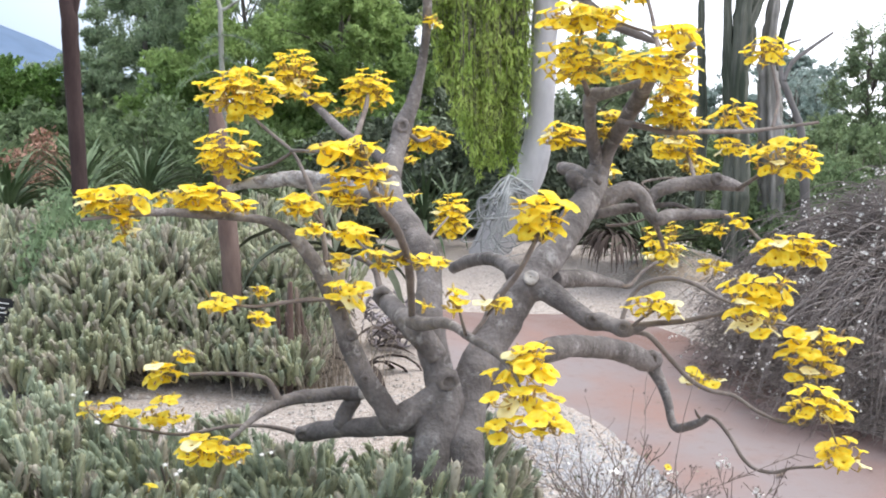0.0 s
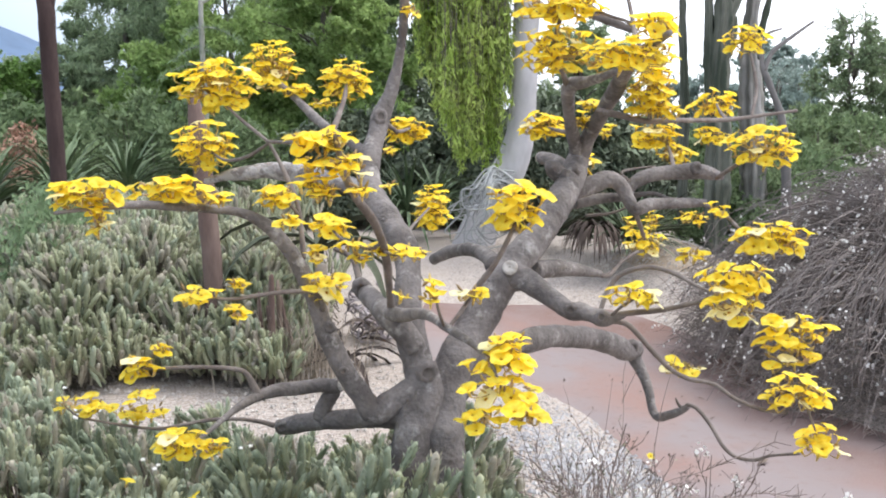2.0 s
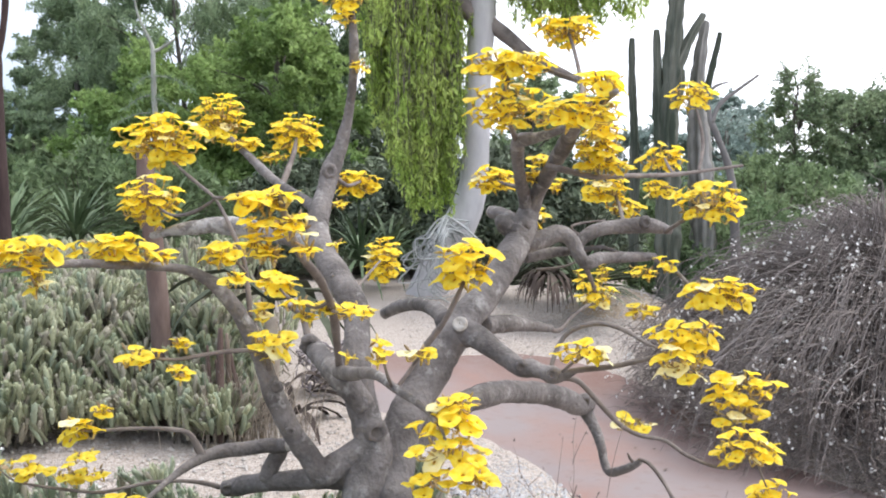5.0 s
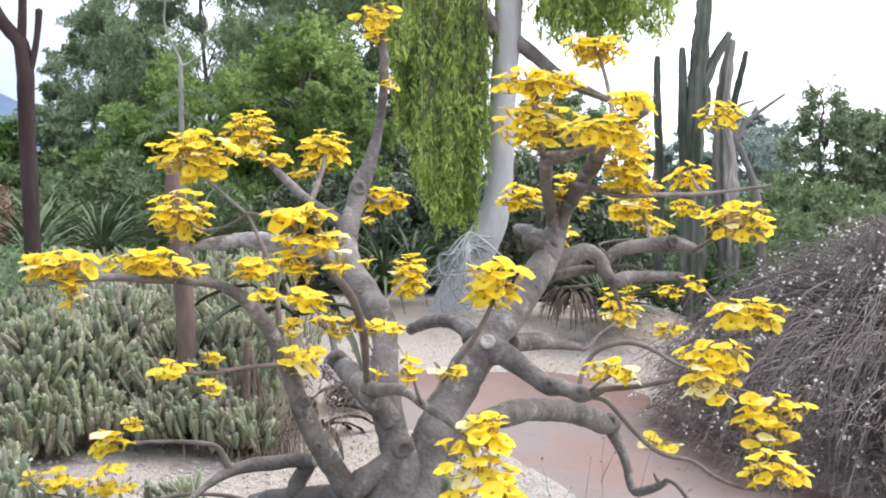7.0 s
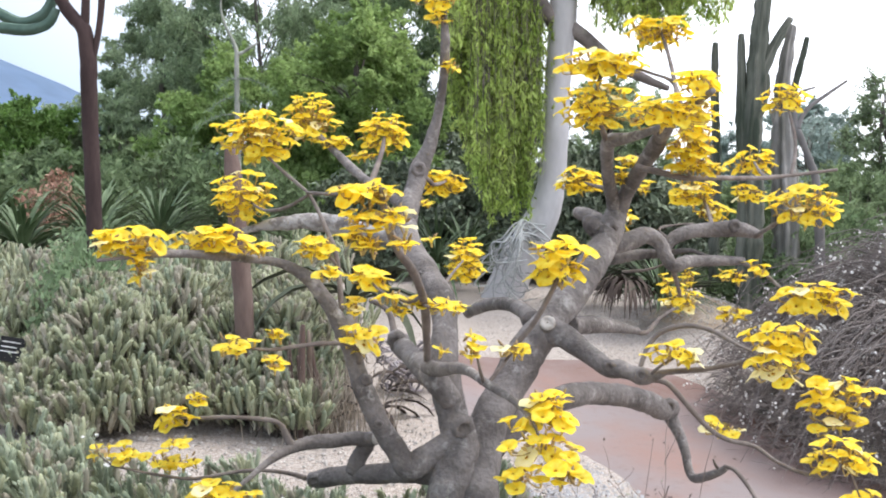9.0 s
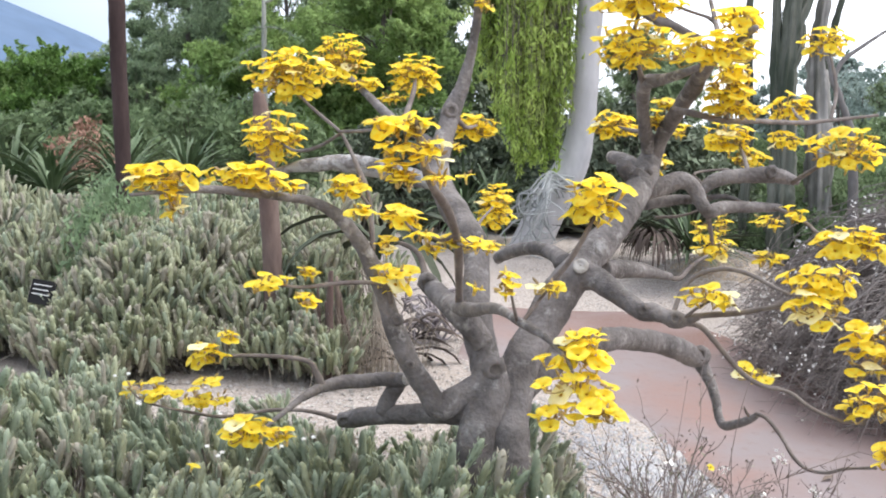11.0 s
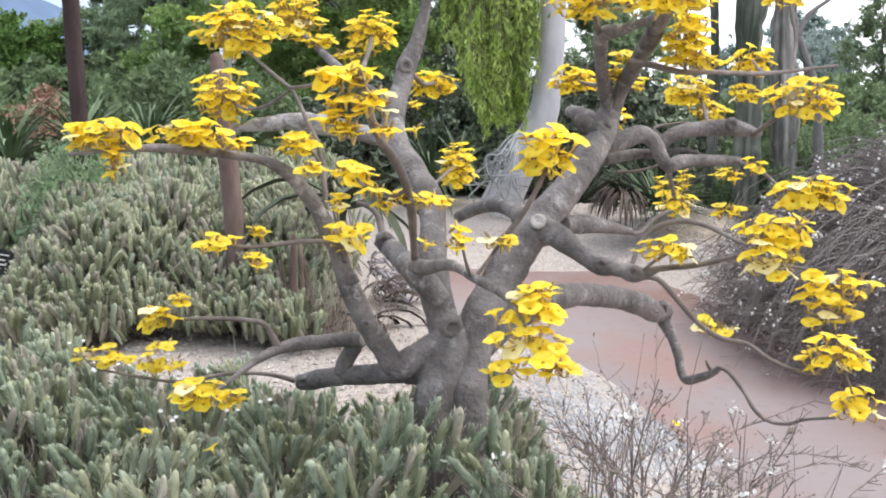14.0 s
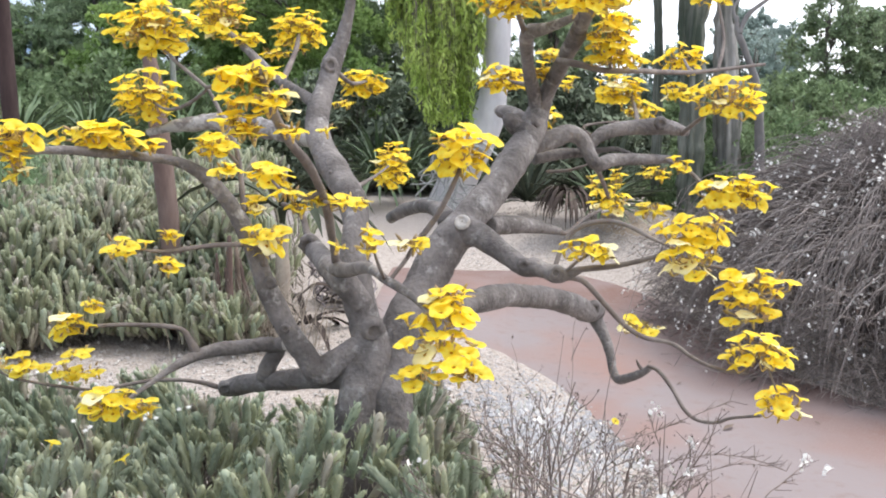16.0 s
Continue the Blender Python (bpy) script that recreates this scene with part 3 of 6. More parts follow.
def cluster(x, y, z, rx, rz, n):
    """A head of blossoms held flat in loose tiers round a woody tip, with brown furry buds and calyces between."""
    tally[0] += 1
    r = random.Random(tally[0] * 31)
    head = Shape()
    core = Vector((x, y, z))
    ry = min(rx, max(rz, 0.05)) * 0.9
    made, spots = [], []
    for i in range(n):
        best = None
        for _ in range(16):            # keep blossoms apart
            d = Vector((r.gauss(0, 1), r.gauss(0, 1), r.gauss(0, 1))).normalized()
            k = r.uniform(0.45, 0.98)
            at = Vector((d.x * rx * k, d.y * ry * k, d.z * rz * k))
            gap = min(((Vector((at.x - o.x, at.y - o.y, 1.7 * (at.z - o.z)))).length for o in spots), default=1)
            if best is None or gap > best[0]:
                best = (gap, at, d)
        _, at, d = best
        spots.append(at)
        size = r.uniform(0.043, 0.060)
        if n < 9:                      # loose heads hold few, smaller blossoms nearly level
            size *= 0.9
            face = Vector((d.x * 0.2, d.y * 0.2 - 0.06, 0.95))
        elif d.z < -0.45:              # the lowest ones hang outward
            face = Vector((d.x * 0.7, d.y * 0.7 - 0.12, 0.55))
        else:
            face = Vector((d.x * 0.32, d.y * 0.32 - 0.06, 0.9))
        face = (face + Vector((r.gauss(0, 0.15), r.gauss(0, 0.15), r.gauss(0, 0.1)))).normalized()
        turn = face.to_track_quat("Z", "Y").to_matrix().to_4x4() @ Matrix.Rotation(r.uniform(0, 6.28), 4, "Z")
        made.append(Matrix.Translation(core + at) @ turn @ Matrix.Scale(size, 4))
        back = core + at - face * size * 0.44
        inner = core + at * 0.3 - Vector((0, 0, rz * 0.35))
        tube(head, [(*inner, 0.0020), (*((inner + back) / 2 + Vector((0, 0, -0.005))), 0.0016), (*back, 0.0022)], 4, 0.03)
    for i in range(int(n * 1.1) + 2):   # furry brown buds
        d = Vector((r.uniform(-1.2, 1.2), r.uniform(-1.2, 1.2), r.uniform(-1.3, 1)))
        at = core + Vector((d.x * rx, d.y * ry, d.z * rz)) * 0.5
        e = Vector((d.x * 0.5, d.y * 0.5, r.uniform(-0.4, 1))).normalized() * r.uniform(0.012, 0.024)
        tube(head, [(*at, 0.001), (*(at + e * 0.35), 0.0035), (*(at + e * 0.7), 0.003), (*(at + e), 0.001)], 5, 1.0, smoothed=False, slot=i % 2)
    for i in range(int(n * 1.6)):       # dry calyx lobes and bracts
        d = Vector((r.uniform(-1, 1), r.uniform(-1, 1), r.uniform(-1, 0.8)))
        at = core + Vector((d.x * rx, d.y * ry, d.z * rz)) * 0.45
        leaves(head, [at], r.uniform(0.012, 0.026), 0.5, slot=i % 2)
    ob = put("blossom_head", head, [M_CALYX, M_BUD], tree)
    ob["kind"] = "stuff"
    for i, m in enumerate(made):
        b = new("blossom", BLOSSOMS[7] if r.random() < (0.15 if z < 1.25 else 0.04) else BLOSSOMS[r.randrange(7)])
        b.parent = ob
        b.matrix_basis = m
    return ob


limb("trunk", [(0.010, 2.720, -0.050, 0.1600), (0.010, 2.720, 0.250, 0.1450), (0.011, 2.720, 0.545, 0.1087), (0.010, 2.730, 0.656, 0.0947), (0.009, 2.750, 0.731, 0.0761), (0.015, 2.780, 0.788, 0.0511)])
limb("limb", [(-0.037, 2.700, 0.633, 0.0626), (-0.032, 2.710, 0.759, 0.0612), (-0.017, 2.720, 0.837, 0.0587), (0.007, 2.740, 0.915, 0.0539), (-0.013, 2.770, 0.985, 0.0429), (-0.032, 2.790, 1.045, 0.0431), (-0.042, 2.820, 1.104, 0.0435), (-0.040, 2.870, 1.178, 0.0402), (-0.041, 2.920, 1.246, 0.0395), (-0.058, 2.980, 1.306, 0.0416), (-0.101, 3.050, 1.368, 0.0425), (-0.147, 3.130, 1.432, 0.0393), (-0.173, 3.200, 1.495, 0.0372), (-0.169, 3.260, 1.566, 0.0349), (-0.151, 3.320, 1.632, 0.0311), (-0.134, 3.360, 1.696, 0.0328), (-0.104, 3.380, 1.771, 0.0232), (-0.082, 3.380, 1.850, 0.0179), (-0.071, 3.370, 1.904, 0.0156), (-0.055, 3.340, 2.014, 0.0143), (-0.052, 3.300, 2.120, 0.0145), (-0.057, 3.280, 2.208, 0.0118), (-0.062, 3.270, 2.283, 0.0076)])
limb("limb", [(0.065, 2.700, 0.635, 0.0650), (0.060, 2.720, 0.742, 0.0614), (0.059, 2.740, 0.809, 0.0591), (0.068, 2.770, 0.890, 0.0557), (0.090, 2.800, 0.964, 0.0523), (0.129, 2.860, 1.034, 0.0545), (0.179, 2.910, 1.109, 0.0566), (0.231, 2.960, 1.177, 0.0560), (0.287, 3.030, 1.237, 0.0504), (0.345, 3.100, 1.291, 0.0486), (0.409, 3.200, 1.354, 0.0472), (0.467, 3.300, 1.421, 0.0485), (0.518, 3.420, 1.482, 0.0471), (0.545, 3.480, 1.538, 0.0402), (0.561, 3.500, 1.582, 0.0357)])
limb("limb", [(0.554, 3.490, 1.547, 0.0310), (0.584, 3.420, 1.642, 0.0272), (0.606, 3.300, 1.712, 0.0261), (0.615, 3.120, 1.780, 0.0273), (0.611, 2.950, 1.827, 0.0231), (0.618, 2.800, 1.853, 0.0182), (0.631, 2.680, 1.872, 0.0128), (0.645, 2.580, 1.888, 0.0077)])
limb("limb", [(0.550, 3.490, 1.551, 0.0294), (0.521, 3.420, 1.623, 0.0227), (0.498, 3.350, 1.686, 0.0207), (0.483, 3.280, 1.746, 0.0216), (0.479, 3.200, 1.787, 0.0239), (0.517, 3.100, 1.793, 0.0170), (0.551, 3.020, 1.804, 0.0132), (0.584, 2.950, 1.816, 0.0104)])
limb("twig", [(0.476, 3.220, 1.774, 0.0114), (0.434, 3.100, 1.836, 0.0086), (0.404, 3.030, 1.892, 0.0068), (0.420, 3.000, 1.981, 0.0055), (0.436, 3.000, 2.049, 0.0039)])
limb("stub", [(0.512, 3.460, 1.505, 0.0308), (0.471, 3.500, 1.537, 0.0249), (0.429, 3.560, 1.550, 0.0222)])
limb("twig", [(0.517, 3.420, 1.638, 0.0096), (0.503, 3.650, 1.646, 0.0074), (0.472, 3.780, 1.661, 0.0048)])
limb("twig", [(0.580, 3.250, 1.706, 0.0115), (0.622, 3.140, 1.691, 0.0103), (0.704, 3.120, 1.671, 0.0095), (0.810, 3.200, 1.674, 0.0089), (0.951, 3.380, 1.676, 0.0085), (1.088, 3.520, 1.681, 0.0080), (1.230, 3.600, 1.696, 0.0064), (1.379, 3.650, 1.714, 0.0055)])
limb("limb", [(0.517, 3.440, 1.433, 0.0337), (0.596, 3.460, 1.456, 0.0323), (0.657, 3.480, 1.475, 0.0294), (0.701, 3.480, 1.452, 0.0263), (0.724, 3.470, 1.405, 0.0247), (0.750, 3.460, 1.369, 0.0231), (0.809, 3.500, 1.383, 0.0234), (0.899, 3.550, 1.383, 0.0205), (0.992, 3.600, 1.380, 0.0160), (1.041, 3.620, 1.380, 0.0120)])
limb("limb", [(0.720, 3.540, 1.407, 0.0189), (0.766, 3.560, 1.456, 0.0221), (0.824, 3.580, 1.483, 0.0254), (0.907, 3.600, 1.493, 0.0263), (1.002, 3.620, 1.496, 0.0280), (1.059, 3.630, 1.486, 0.0217), (1.108, 3.640, 1.472, 0.0120)])
limb("limb", [(0.538, 3.500, 1.388, 0.0219), (0.644, 3.550, 1.402, 0.0198), (0.743, 3.600, 1.404, 0.0166), (0.792, 3.580, 1.414, 0.0110), (0.840, 3.570, 1.417, 0.0082), (0.904, 3.570, 1.395, 0.0073), (0.989, 3.580, 1.386, 0.0055)])
limb("limb", [(0.492, 3.400, 1.484, 0.0257), (0.458, 3.380, 1.507, 0.0300), (0.438, 3.370, 1.525, 0.0254), (0.426, 3.370, 1.536, 0.0138)])
limb("limb", [(0.530, 3.400, 1.454, 0.0257), (0.502, 3.370, 1.481, 0.0300), (0.485, 3.360, 1.500, 0.0239), (0.477, 3.360, 1.511, 0.0120)])
limb("twig", [(0.596, 3.600, 1.337, 0.0056), (0.670, 3.620, 1.340, 0.0056), (0.726, 3.630, 1.352, 0.0047), (0.767, 3.640, 1.370, 0.0037)])
limb("twig", [(0.766, 3.560, 1.450, 0.0055), (0.719, 3.570, 1.493, 0.0055), (0.793, 3.620, 1.508, 0.0046), (0.863, 3.660, 1.512, 0.0037)])
limb("twig", [(1.082, 3.620, 1.470, 0.0101), (1.057, 3.400, 1.507, 0.0078), (1.041, 3.150, 1.554, 0.0064), (1.071, 3.050, 1.579, 0.0046)])
limb("twig", [(1.021, 3.600, 1.377, 0.0083), (1.014, 3.300, 1.361, 0.0067), (0.985, 3.000, 1.331, 0.0054), (0.977, 2.800, 1.333, 0.0036)])
limb("limb", [(0.213, 2.940, 1.175, 0.0437), (0.263, 2.940, 1.212, 0.0410), (0.303, 2.910, 1.206, 0.0366), (0.344, 2.870, 1.181, 0.0323), (0.385, 2.820, 1.155, 0.0279), (0.422, 2.770, 1.130, 0.0262), (0.444, 2.750, 1.134, 0.0278), (0.476, 2.730, 1.128, 0.0209), (0.503, 2.710, 1.122, 0.0244), (0.528, 2.700, 1.123, 0.0158), (0.561, 2.690, 1.137, 0.0097)])
limb("stub", [(0.284, 2.970, 1.181, 0.0321), (0.273, 2.940, 1.212, 0.0278), (0.262, 2.900, 1.238, 0.0248)])
limb("twig", [(0.518, 2.700, 1.129, 0.0098), (0.574, 2.680, 1.141, 0.0083), (0.652, 2.640, 1.156, 0.0075), (0.714, 2.560, 1.187, 0.0066), (0.744, 2.460, 1.220, 0.0044)])
limb("twig", [(0.513, 2.710, 1.115, 0.0091), (0.569, 2.720, 1.105, 0.0084), (0.611, 2.730, 1.066, 0.0078), (0.656, 2.750, 1.015, 0.0071), (0.712, 2.780, 0.959, 0.0072), (0.774, 2.800, 0.923, 0.0066), (0.845, 2.800, 0.908, 0.0058), (0.906, 2.790, 0.866, 0.0058), (0.982, 2.780, 0.835, 0.0058), (1.052, 2.780, 0.826, 0.0043)])
limb("twig", [(0.497, 2.720, 1.135, 0.0077), (0.523, 2.750, 1.192, 0.0071), (0.555, 2.750, 1.235, 0.0071), (0.600, 2.720, 1.259, 0.0070), (0.642, 2.680, 1.266, 0.0062), (0.680, 2.600, 1.258, 0.0060), (0.700, 2.500, 1.246, 0.0045), (0.723, 2.440, 1.237, 0.0031)])
limb("limb", [(0.355, 3.120, 1.201, 0.0337), (0.441, 3.200, 1.197, 0.0273), (0.503, 3.250, 1.186, 0.0219), (0.567, 3.300, 1.168, 0.0171), (0.604, 3.320, 1.160, 0.0120)])
limb("twig", [(0.593, 3.320, 1.160, 0.0086), (0.638, 3.350, 1.151, 0.0078), (0.710, 3.500, 1.178, 0.0072), (0.831, 3.800, 1.180, 0.0059)])
limb("limb", [(0.097, 2.820, 0.894, 0.0451), (0.153, 2.880, 0.934, 0.0433), (0.220, 2.970, 0.959, 0.0405), (0.299, 3.080, 0.971, 0.0399), (0.393, 3.200, 0.968, 0.0392), (0.485, 3.320, 0.946, 0.0384), (0.578, 3.420, 0.918, 0.0380), (0.677, 3.520, 0.877, 0.0391), (0.755, 3.600, 0.833, 0.0392), (0.788, 3.640, 0.829, 0.0380), (0.794, 3.640, 0.791, 0.0265), (0.820, 3.600, 0.734, 0.0197), (0.832, 3.560, 0.681, 0.0162), (0.835, 3.520, 0.630, 0.0161), (0.846, 3.480, 0.613, 0.0159), (0.881, 3.430, 0.636, 0.0162), (0.910, 3.400, 0.659, 0.0143), (0.930, 3.380, 0.682, 0.0097)])
limb("twig", [(0.916, 3.400, 0.661, 0.0071), (0.895, 3.390, 0.687, 0.0053), (0.884, 3.380, 0.709, 0.0027)])
limb("twig", [(0.923, 3.380, 0.686, 0.0071), (0.949, 3.340, 0.682, 0.0070), (0.971, 3.250, 0.650, 0.0068), (0.987, 3.150, 0.606, 0.0066), (1.016, 3.100, 0.586, 0.0065), (1.059, 3.050, 0.594, 0.0064), (1.090, 3.000, 0.624, 0.0055), (1.144, 2.900, 0.663, 0.0053)])
limb("limb", [(0.019, 2.750, 0.926, 0.0528), (-0.040, 2.740, 0.903, 0.0426), (-0.093, 2.730, 0.878, 0.0376), (-0.136, 2.720, 0.857, 0.0350), (-0.172, 2.720, 0.906, 0.0312), (-0.215, 2.720, 0.974, 0.0299), (-0.251, 2.720, 1.053, 0.0298), (-0.277, 2.720, 1.115, 0.0285), (-0.298, 2.730, 1.179, 0.0260), (-0.319, 2.740, 1.227, 0.0248), (-0.347, 2.750, 1.282, 0.0224), (-0.378, 2.750, 1.329, 0.0205), (-0.415, 2.740, 1.376, 0.0191), (-0.460, 2.730, 1.408, 0.0166), (-0.512, 2.720, 1.427, 0.0135), (-0.565, 2.640, 1.440, 0.0119), (-0.626, 2.520, 1.455, 0.0117), (-0.681, 2.460, 1.464, 0.0095), (-0.747, 2.400, 1.464, 0.0075), (-0.809, 2.360, 1.459, 0.0055), (-0.857, 2.330, 1.454, 0.0042)])
limb("limb", [(-0.027, 2.740, 0.847, 0.0478), (-0.119, 2.780, 0.828, 0.0345), (-0.203, 2.840, 0.805, 0.0301), (-0.290, 2.900, 0.782, 0.0294), (-0.365, 2.970, 0.756, 0.0275), (-0.424, 3.030, 0.729, 0.0281), (-0.455, 3.050, 0.721, 0.0254)])
limb("limb", [(-0.310, 2.900, 0.789, 0.0241), (-0.289, 2.890, 0.840, 0.0266), (-0.267, 2.890, 0.877, 0.0239), (-0.293, 2.880, 0.895, 0.0225), (-0.369, 2.860, 0.893, 0.0210), (-0.429, 2.840, 0.892, 0.0196), (-0.475, 2.800, 0.885, 0.0155), (-0.502, 2.720, 0.885, 0.0130), (-0.523, 2.620, 0.884, 0.0090), (-0.537, 2.520, 0.883, 0.0067), (-0.555, 2.400, 0.882, 0.0045)])
limb("stub", [(-0.289, 2.890, 0.887, 0.0226), (-0.262, 2.880, 0.894, 0.0218), (-0.244, 2.870, 0.898, 0.0204)])
limb("twig", [(-0.475, 2.800, 0.890, 0.0111), (-0.493, 2.790, 0.934, 0.0096), (-0.510, 2.780, 0.964, 0.0073), (-0.566, 2.770, 0.977, 0.0066), (-0.657, 2.750, 0.985, 0.0058), (-0.745, 2.720, 0.988, 0.0050), (-0.787, 2.710, 0.996, 0.0029)])
limb("twig", [(-0.470, 3.050, 0.723, 0.0089), (-0.516, 3.050, 0.737, 0.0073), (-0.581, 3.020, 0.755, 0.0064), (-0.661, 2.980, 0.764, 0.0056), (-0.741, 2.950, 0.757, 0.0055), (-0.805, 2.930, 0.753, 0.0055), (-0.885, 2.910, 0.769, 0.0047), (-0.964, 2.890, 0.790, 0.0039), (-1.024, 2.880, 0.809, 0.0031), (-1.061, 2.880, 0.840, 0.0023)])
limb("limb", [(-0.016, 2.740, 1.036, 0.0299), (-0.061, 2.740, 1.096, 0.0348), (-0.104, 2.840, 1.120, 0.0348), (-0.135, 2.950, 1.122, 0.0315), (-0.165, 3.070, 1.131, 0.0314), (-0.191, 3.160, 1.141, 0.0330), (-0.205, 3.200, 1.150, 0.0261)])
limb("twig", [(-0.207, 3.200, 1.159, 0.0117), (-0.225, 3.250, 1.215, 0.0110), (-0.254, 3.300, 1.238, 0.0094), (-0.297, 3.300, 1.256, 0.0069)])
limb("limb", [(-0.113, 2.840, 1.120, 0.0284), (-0.050, 2.660, 1.144, 0.0187), (-0.007, 2.510, 1.176, 0.0147), (0.025, 2.390, 1.189, 0.0119), (0.055, 2.280, 1.187, 0.0098), (0.083, 2.220, 1.181, 0.0098), (0.110, 2.150, 1.176, 0.0078), (0.136, 2.100, 1.160, 0.0060), (0.157, 2.060, 1.136, 0.0043), (0.168, 2.030, 1.102, 0.0032)])
limb("twig", [(0.055, 2.270, 1.186, 0.0047), (0.044, 2.200, 1.230, 0.0040), (0.036, 2.150, 1.268, 0.0028)])
limb("twig", [(0.063, 2.260, 1.184, 0.0053), (0.097, 2.290, 1.222, 0.0053), (0.131, 2.300, 1.271, 0.0059), (0.167, 2.280, 1.321, 0.0059), (0.195, 2.260, 1.375, 0.0058), (0.216, 2.240, 1.426, 0.0046), (0.225, 2.240, 1.467, 0.0028)])
limb("twig", [(0.105, 2.290, 1.235, 0.0035), (0.112, 2.200, 1.264, 0.0028), (0.120, 2.150, 1.281, 0.0022)])
limb("twig", [(-0.087, 2.800, 1.120, 0.0131), (-0.086, 2.640, 1.225, 0.0110), (-0.086, 2.490, 1.316, 0.0116), (-0.094, 2.360, 1.389, 0.0106), (-0.114, 2.280, 1.446, 0.0112), (-0.140, 2.200, 1.493, 0.0098), (-0.151, 2.120, 1.533, 0.0097), (-0.157, 2.060, 1.572, 0.0084), (-0.161, 2.000, 1.610, 0.0061), (-0.163, 1.980, 1.631, 0.0035)])
limb("limb", [(0.232, 3.040, 1.223, 0.0356), (0.211, 3.250, 1.235, 0.0263), (0.161, 3.500, 1.227, 0.0229), (0.102, 3.750, 1.189, 0.0237), (0.043, 3.950, 1.138, 0.0242)])
limb("twig", [(-0.054, 3.000, 1.326, 0.0070), (-0.021, 3.900, 1.300, 0.0061), (0.027, 4.500, 1.308, 0.0047)])
limb("log", [(-0.168, 3.180, 1.464, 0.0328), (-0.257, 3.250, 1.479, 0.0313), (-0.325, 3.300, 1.488, 0.0311), (-0.424, 3.350, 1.510, 0.0293), (-0.526, 3.400, 1.514, 0.0275), (-0.603, 3.400, 1.508, 0.0237), (-0.684, 3.420, 1.496, 0.0185), (-0.746, 3.420, 1.480, 0.0124)])
limb("twig", [(-0.328, 2.750, 1.289, 0.0079), (-0.338, 2.780, 1.377, 0.0072), (-0.352, 2.800, 1.454, 0.0065), (-0.378, 2.820, 1.508, 0.0065), (-0.410, 2.850, 1.570, 0.0059), (-0.441, 2.880, 1.615, 0.0052), (-0.488, 2.920, 1.650, 0.0052), (-0.543, 2.960, 1.692, 0.0046), (-0.600, 3.000, 1.746, 0.0031)])
limb("twig", [(-0.440, 2.880, 1.610, 0.0052), (-0.535, 3.050, 1.569, 0.0055), (-0.641, 3.250, 1.556, 0.0050), (-0.733, 3.400, 1.593, 0.0044)])
limb("twig", [(-0.443, 2.880, 1.616, 0.0052), (-0.351, 2.600, 1.615, 0.0047), (-0.241, 2.200, 1.618, 0.0034), (-0.173, 2.020, 1.624, 0.0026)])
limb("limb", [(-0.165, 3.260, 1.563, 0.0204), (-0.238, 3.380, 1.607, 0.0174), (-0.314, 3.500, 1.648, 0.0156), (-0.393, 3.650, 1.702, 0.0169), (-0.460, 3.750, 1.761, 0.0144), (-0.557, 3.850, 1.846, 0.0089)])
limb("twig", [(-0.314, 3.500, 1.646, 0.0126), (-0.305, 3.650, 1.702, 0.0112), (-0.293, 3.800, 1.781, 0.0097), (-0.292, 3.900, 1.861, 0.0060)])
limb("twig", [(-0.129, 3.380, 1.684, 0.0095), (-0.092, 3.700, 1.648, 0.0076), (-0.052, 4.030, 1.662, 0.0062)])
limb("twig", [(0.723, 3.130, 1.668, 0.0047), (0.708, 3.100, 1.704, 0.0055), (0.707, 3.080, 1.756, 0.0039)])
limb("twig", [(0.919, 3.610, 1.505, 0.0092), (0.954, 3.800, 1.552, 0.0077), (0.963, 3.940, 1.615, 0.0060)])
limb("twig", [(1.091, 3.530, 1.681, 0.0071), (1.148, 3.800, 1.704, 0.0067), (1.212, 4.100, 1.755, 0.0052)])
limb("twig", [(1.188, 3.580, 1.691, 0.0072), (1.237, 3.680, 1.806, 0.0065), (1.243, 3.800, 1.960, 0.0048)])
limb("twig", [(0.755, 3.480, 1.352, 0.0107), (0.852, 3.850, 1.273, 0.0089), (0.941, 4.180, 1.190, 0.0065)])
limb("twig", [(0.592, 2.750, 1.886, 0.0072), (0.632, 3.000, 1.983, 0.0063), (0.640, 3.150, 2.088, 0.0058), (0.628, 3.200, 2.149, 0.0042)])
limb("twig", [(0.618, 2.800, 1.853, 0.0063), (0.624, 2.950, 1.947, 0.0062), (0.565, 3.000, 1.982, 0.0047), (0.462, 3.000, 2.015, 0.0039)])
limb("twig", [(0.714, 2.560, 1.187, 0.0039), (0.899, 2.500, 1.167, 0.0040), (0.921, 2.400, 1.144, 0.0032)])
limb("twig", [(1.052, 2.780, 0.826, 0.0043), (1.077, 2.760, 0.895, 0.0037), (1.157, 2.800, 0.742, 0.0030)])
limb("twig", [(-0.272, 2.700, 1.153, 0.0085), (-0.284, 2.660, 1.205, 0.0062), (-0.352, 2.600, 1.221, 0.0061), (-0.416, 2.530, 1.224, 0.0053), (-0.479, 2.480, 1.222, 0.0045), (-0.541, 2.440, 1.235, 0.0032)])
limb("twig", [(-0.284, 2.660, 1.205, 0.0049), (-0.261, 2.660, 1.228, 0.0035)])
limb("twig", [(-0.342, 2.780, 1.408, 0.0050), (-0.363, 2.760, 1.440, 0.0043), (-0.396, 2.740, 1.464, 0.0035)])
limb("twig", [(-0.091, 2.380, 1.374, 0.0055), (-0.125, 2.410, 1.354, 0.0043), (-0.160, 2.430, 1.365, 0.0031)])
limb("twig", [(-0.088, 2.400, 1.349, 0.0049), (-0.057, 2.420, 1.337, 0.0037), (-0.019, 2.430, 1.342, 0.0025)])
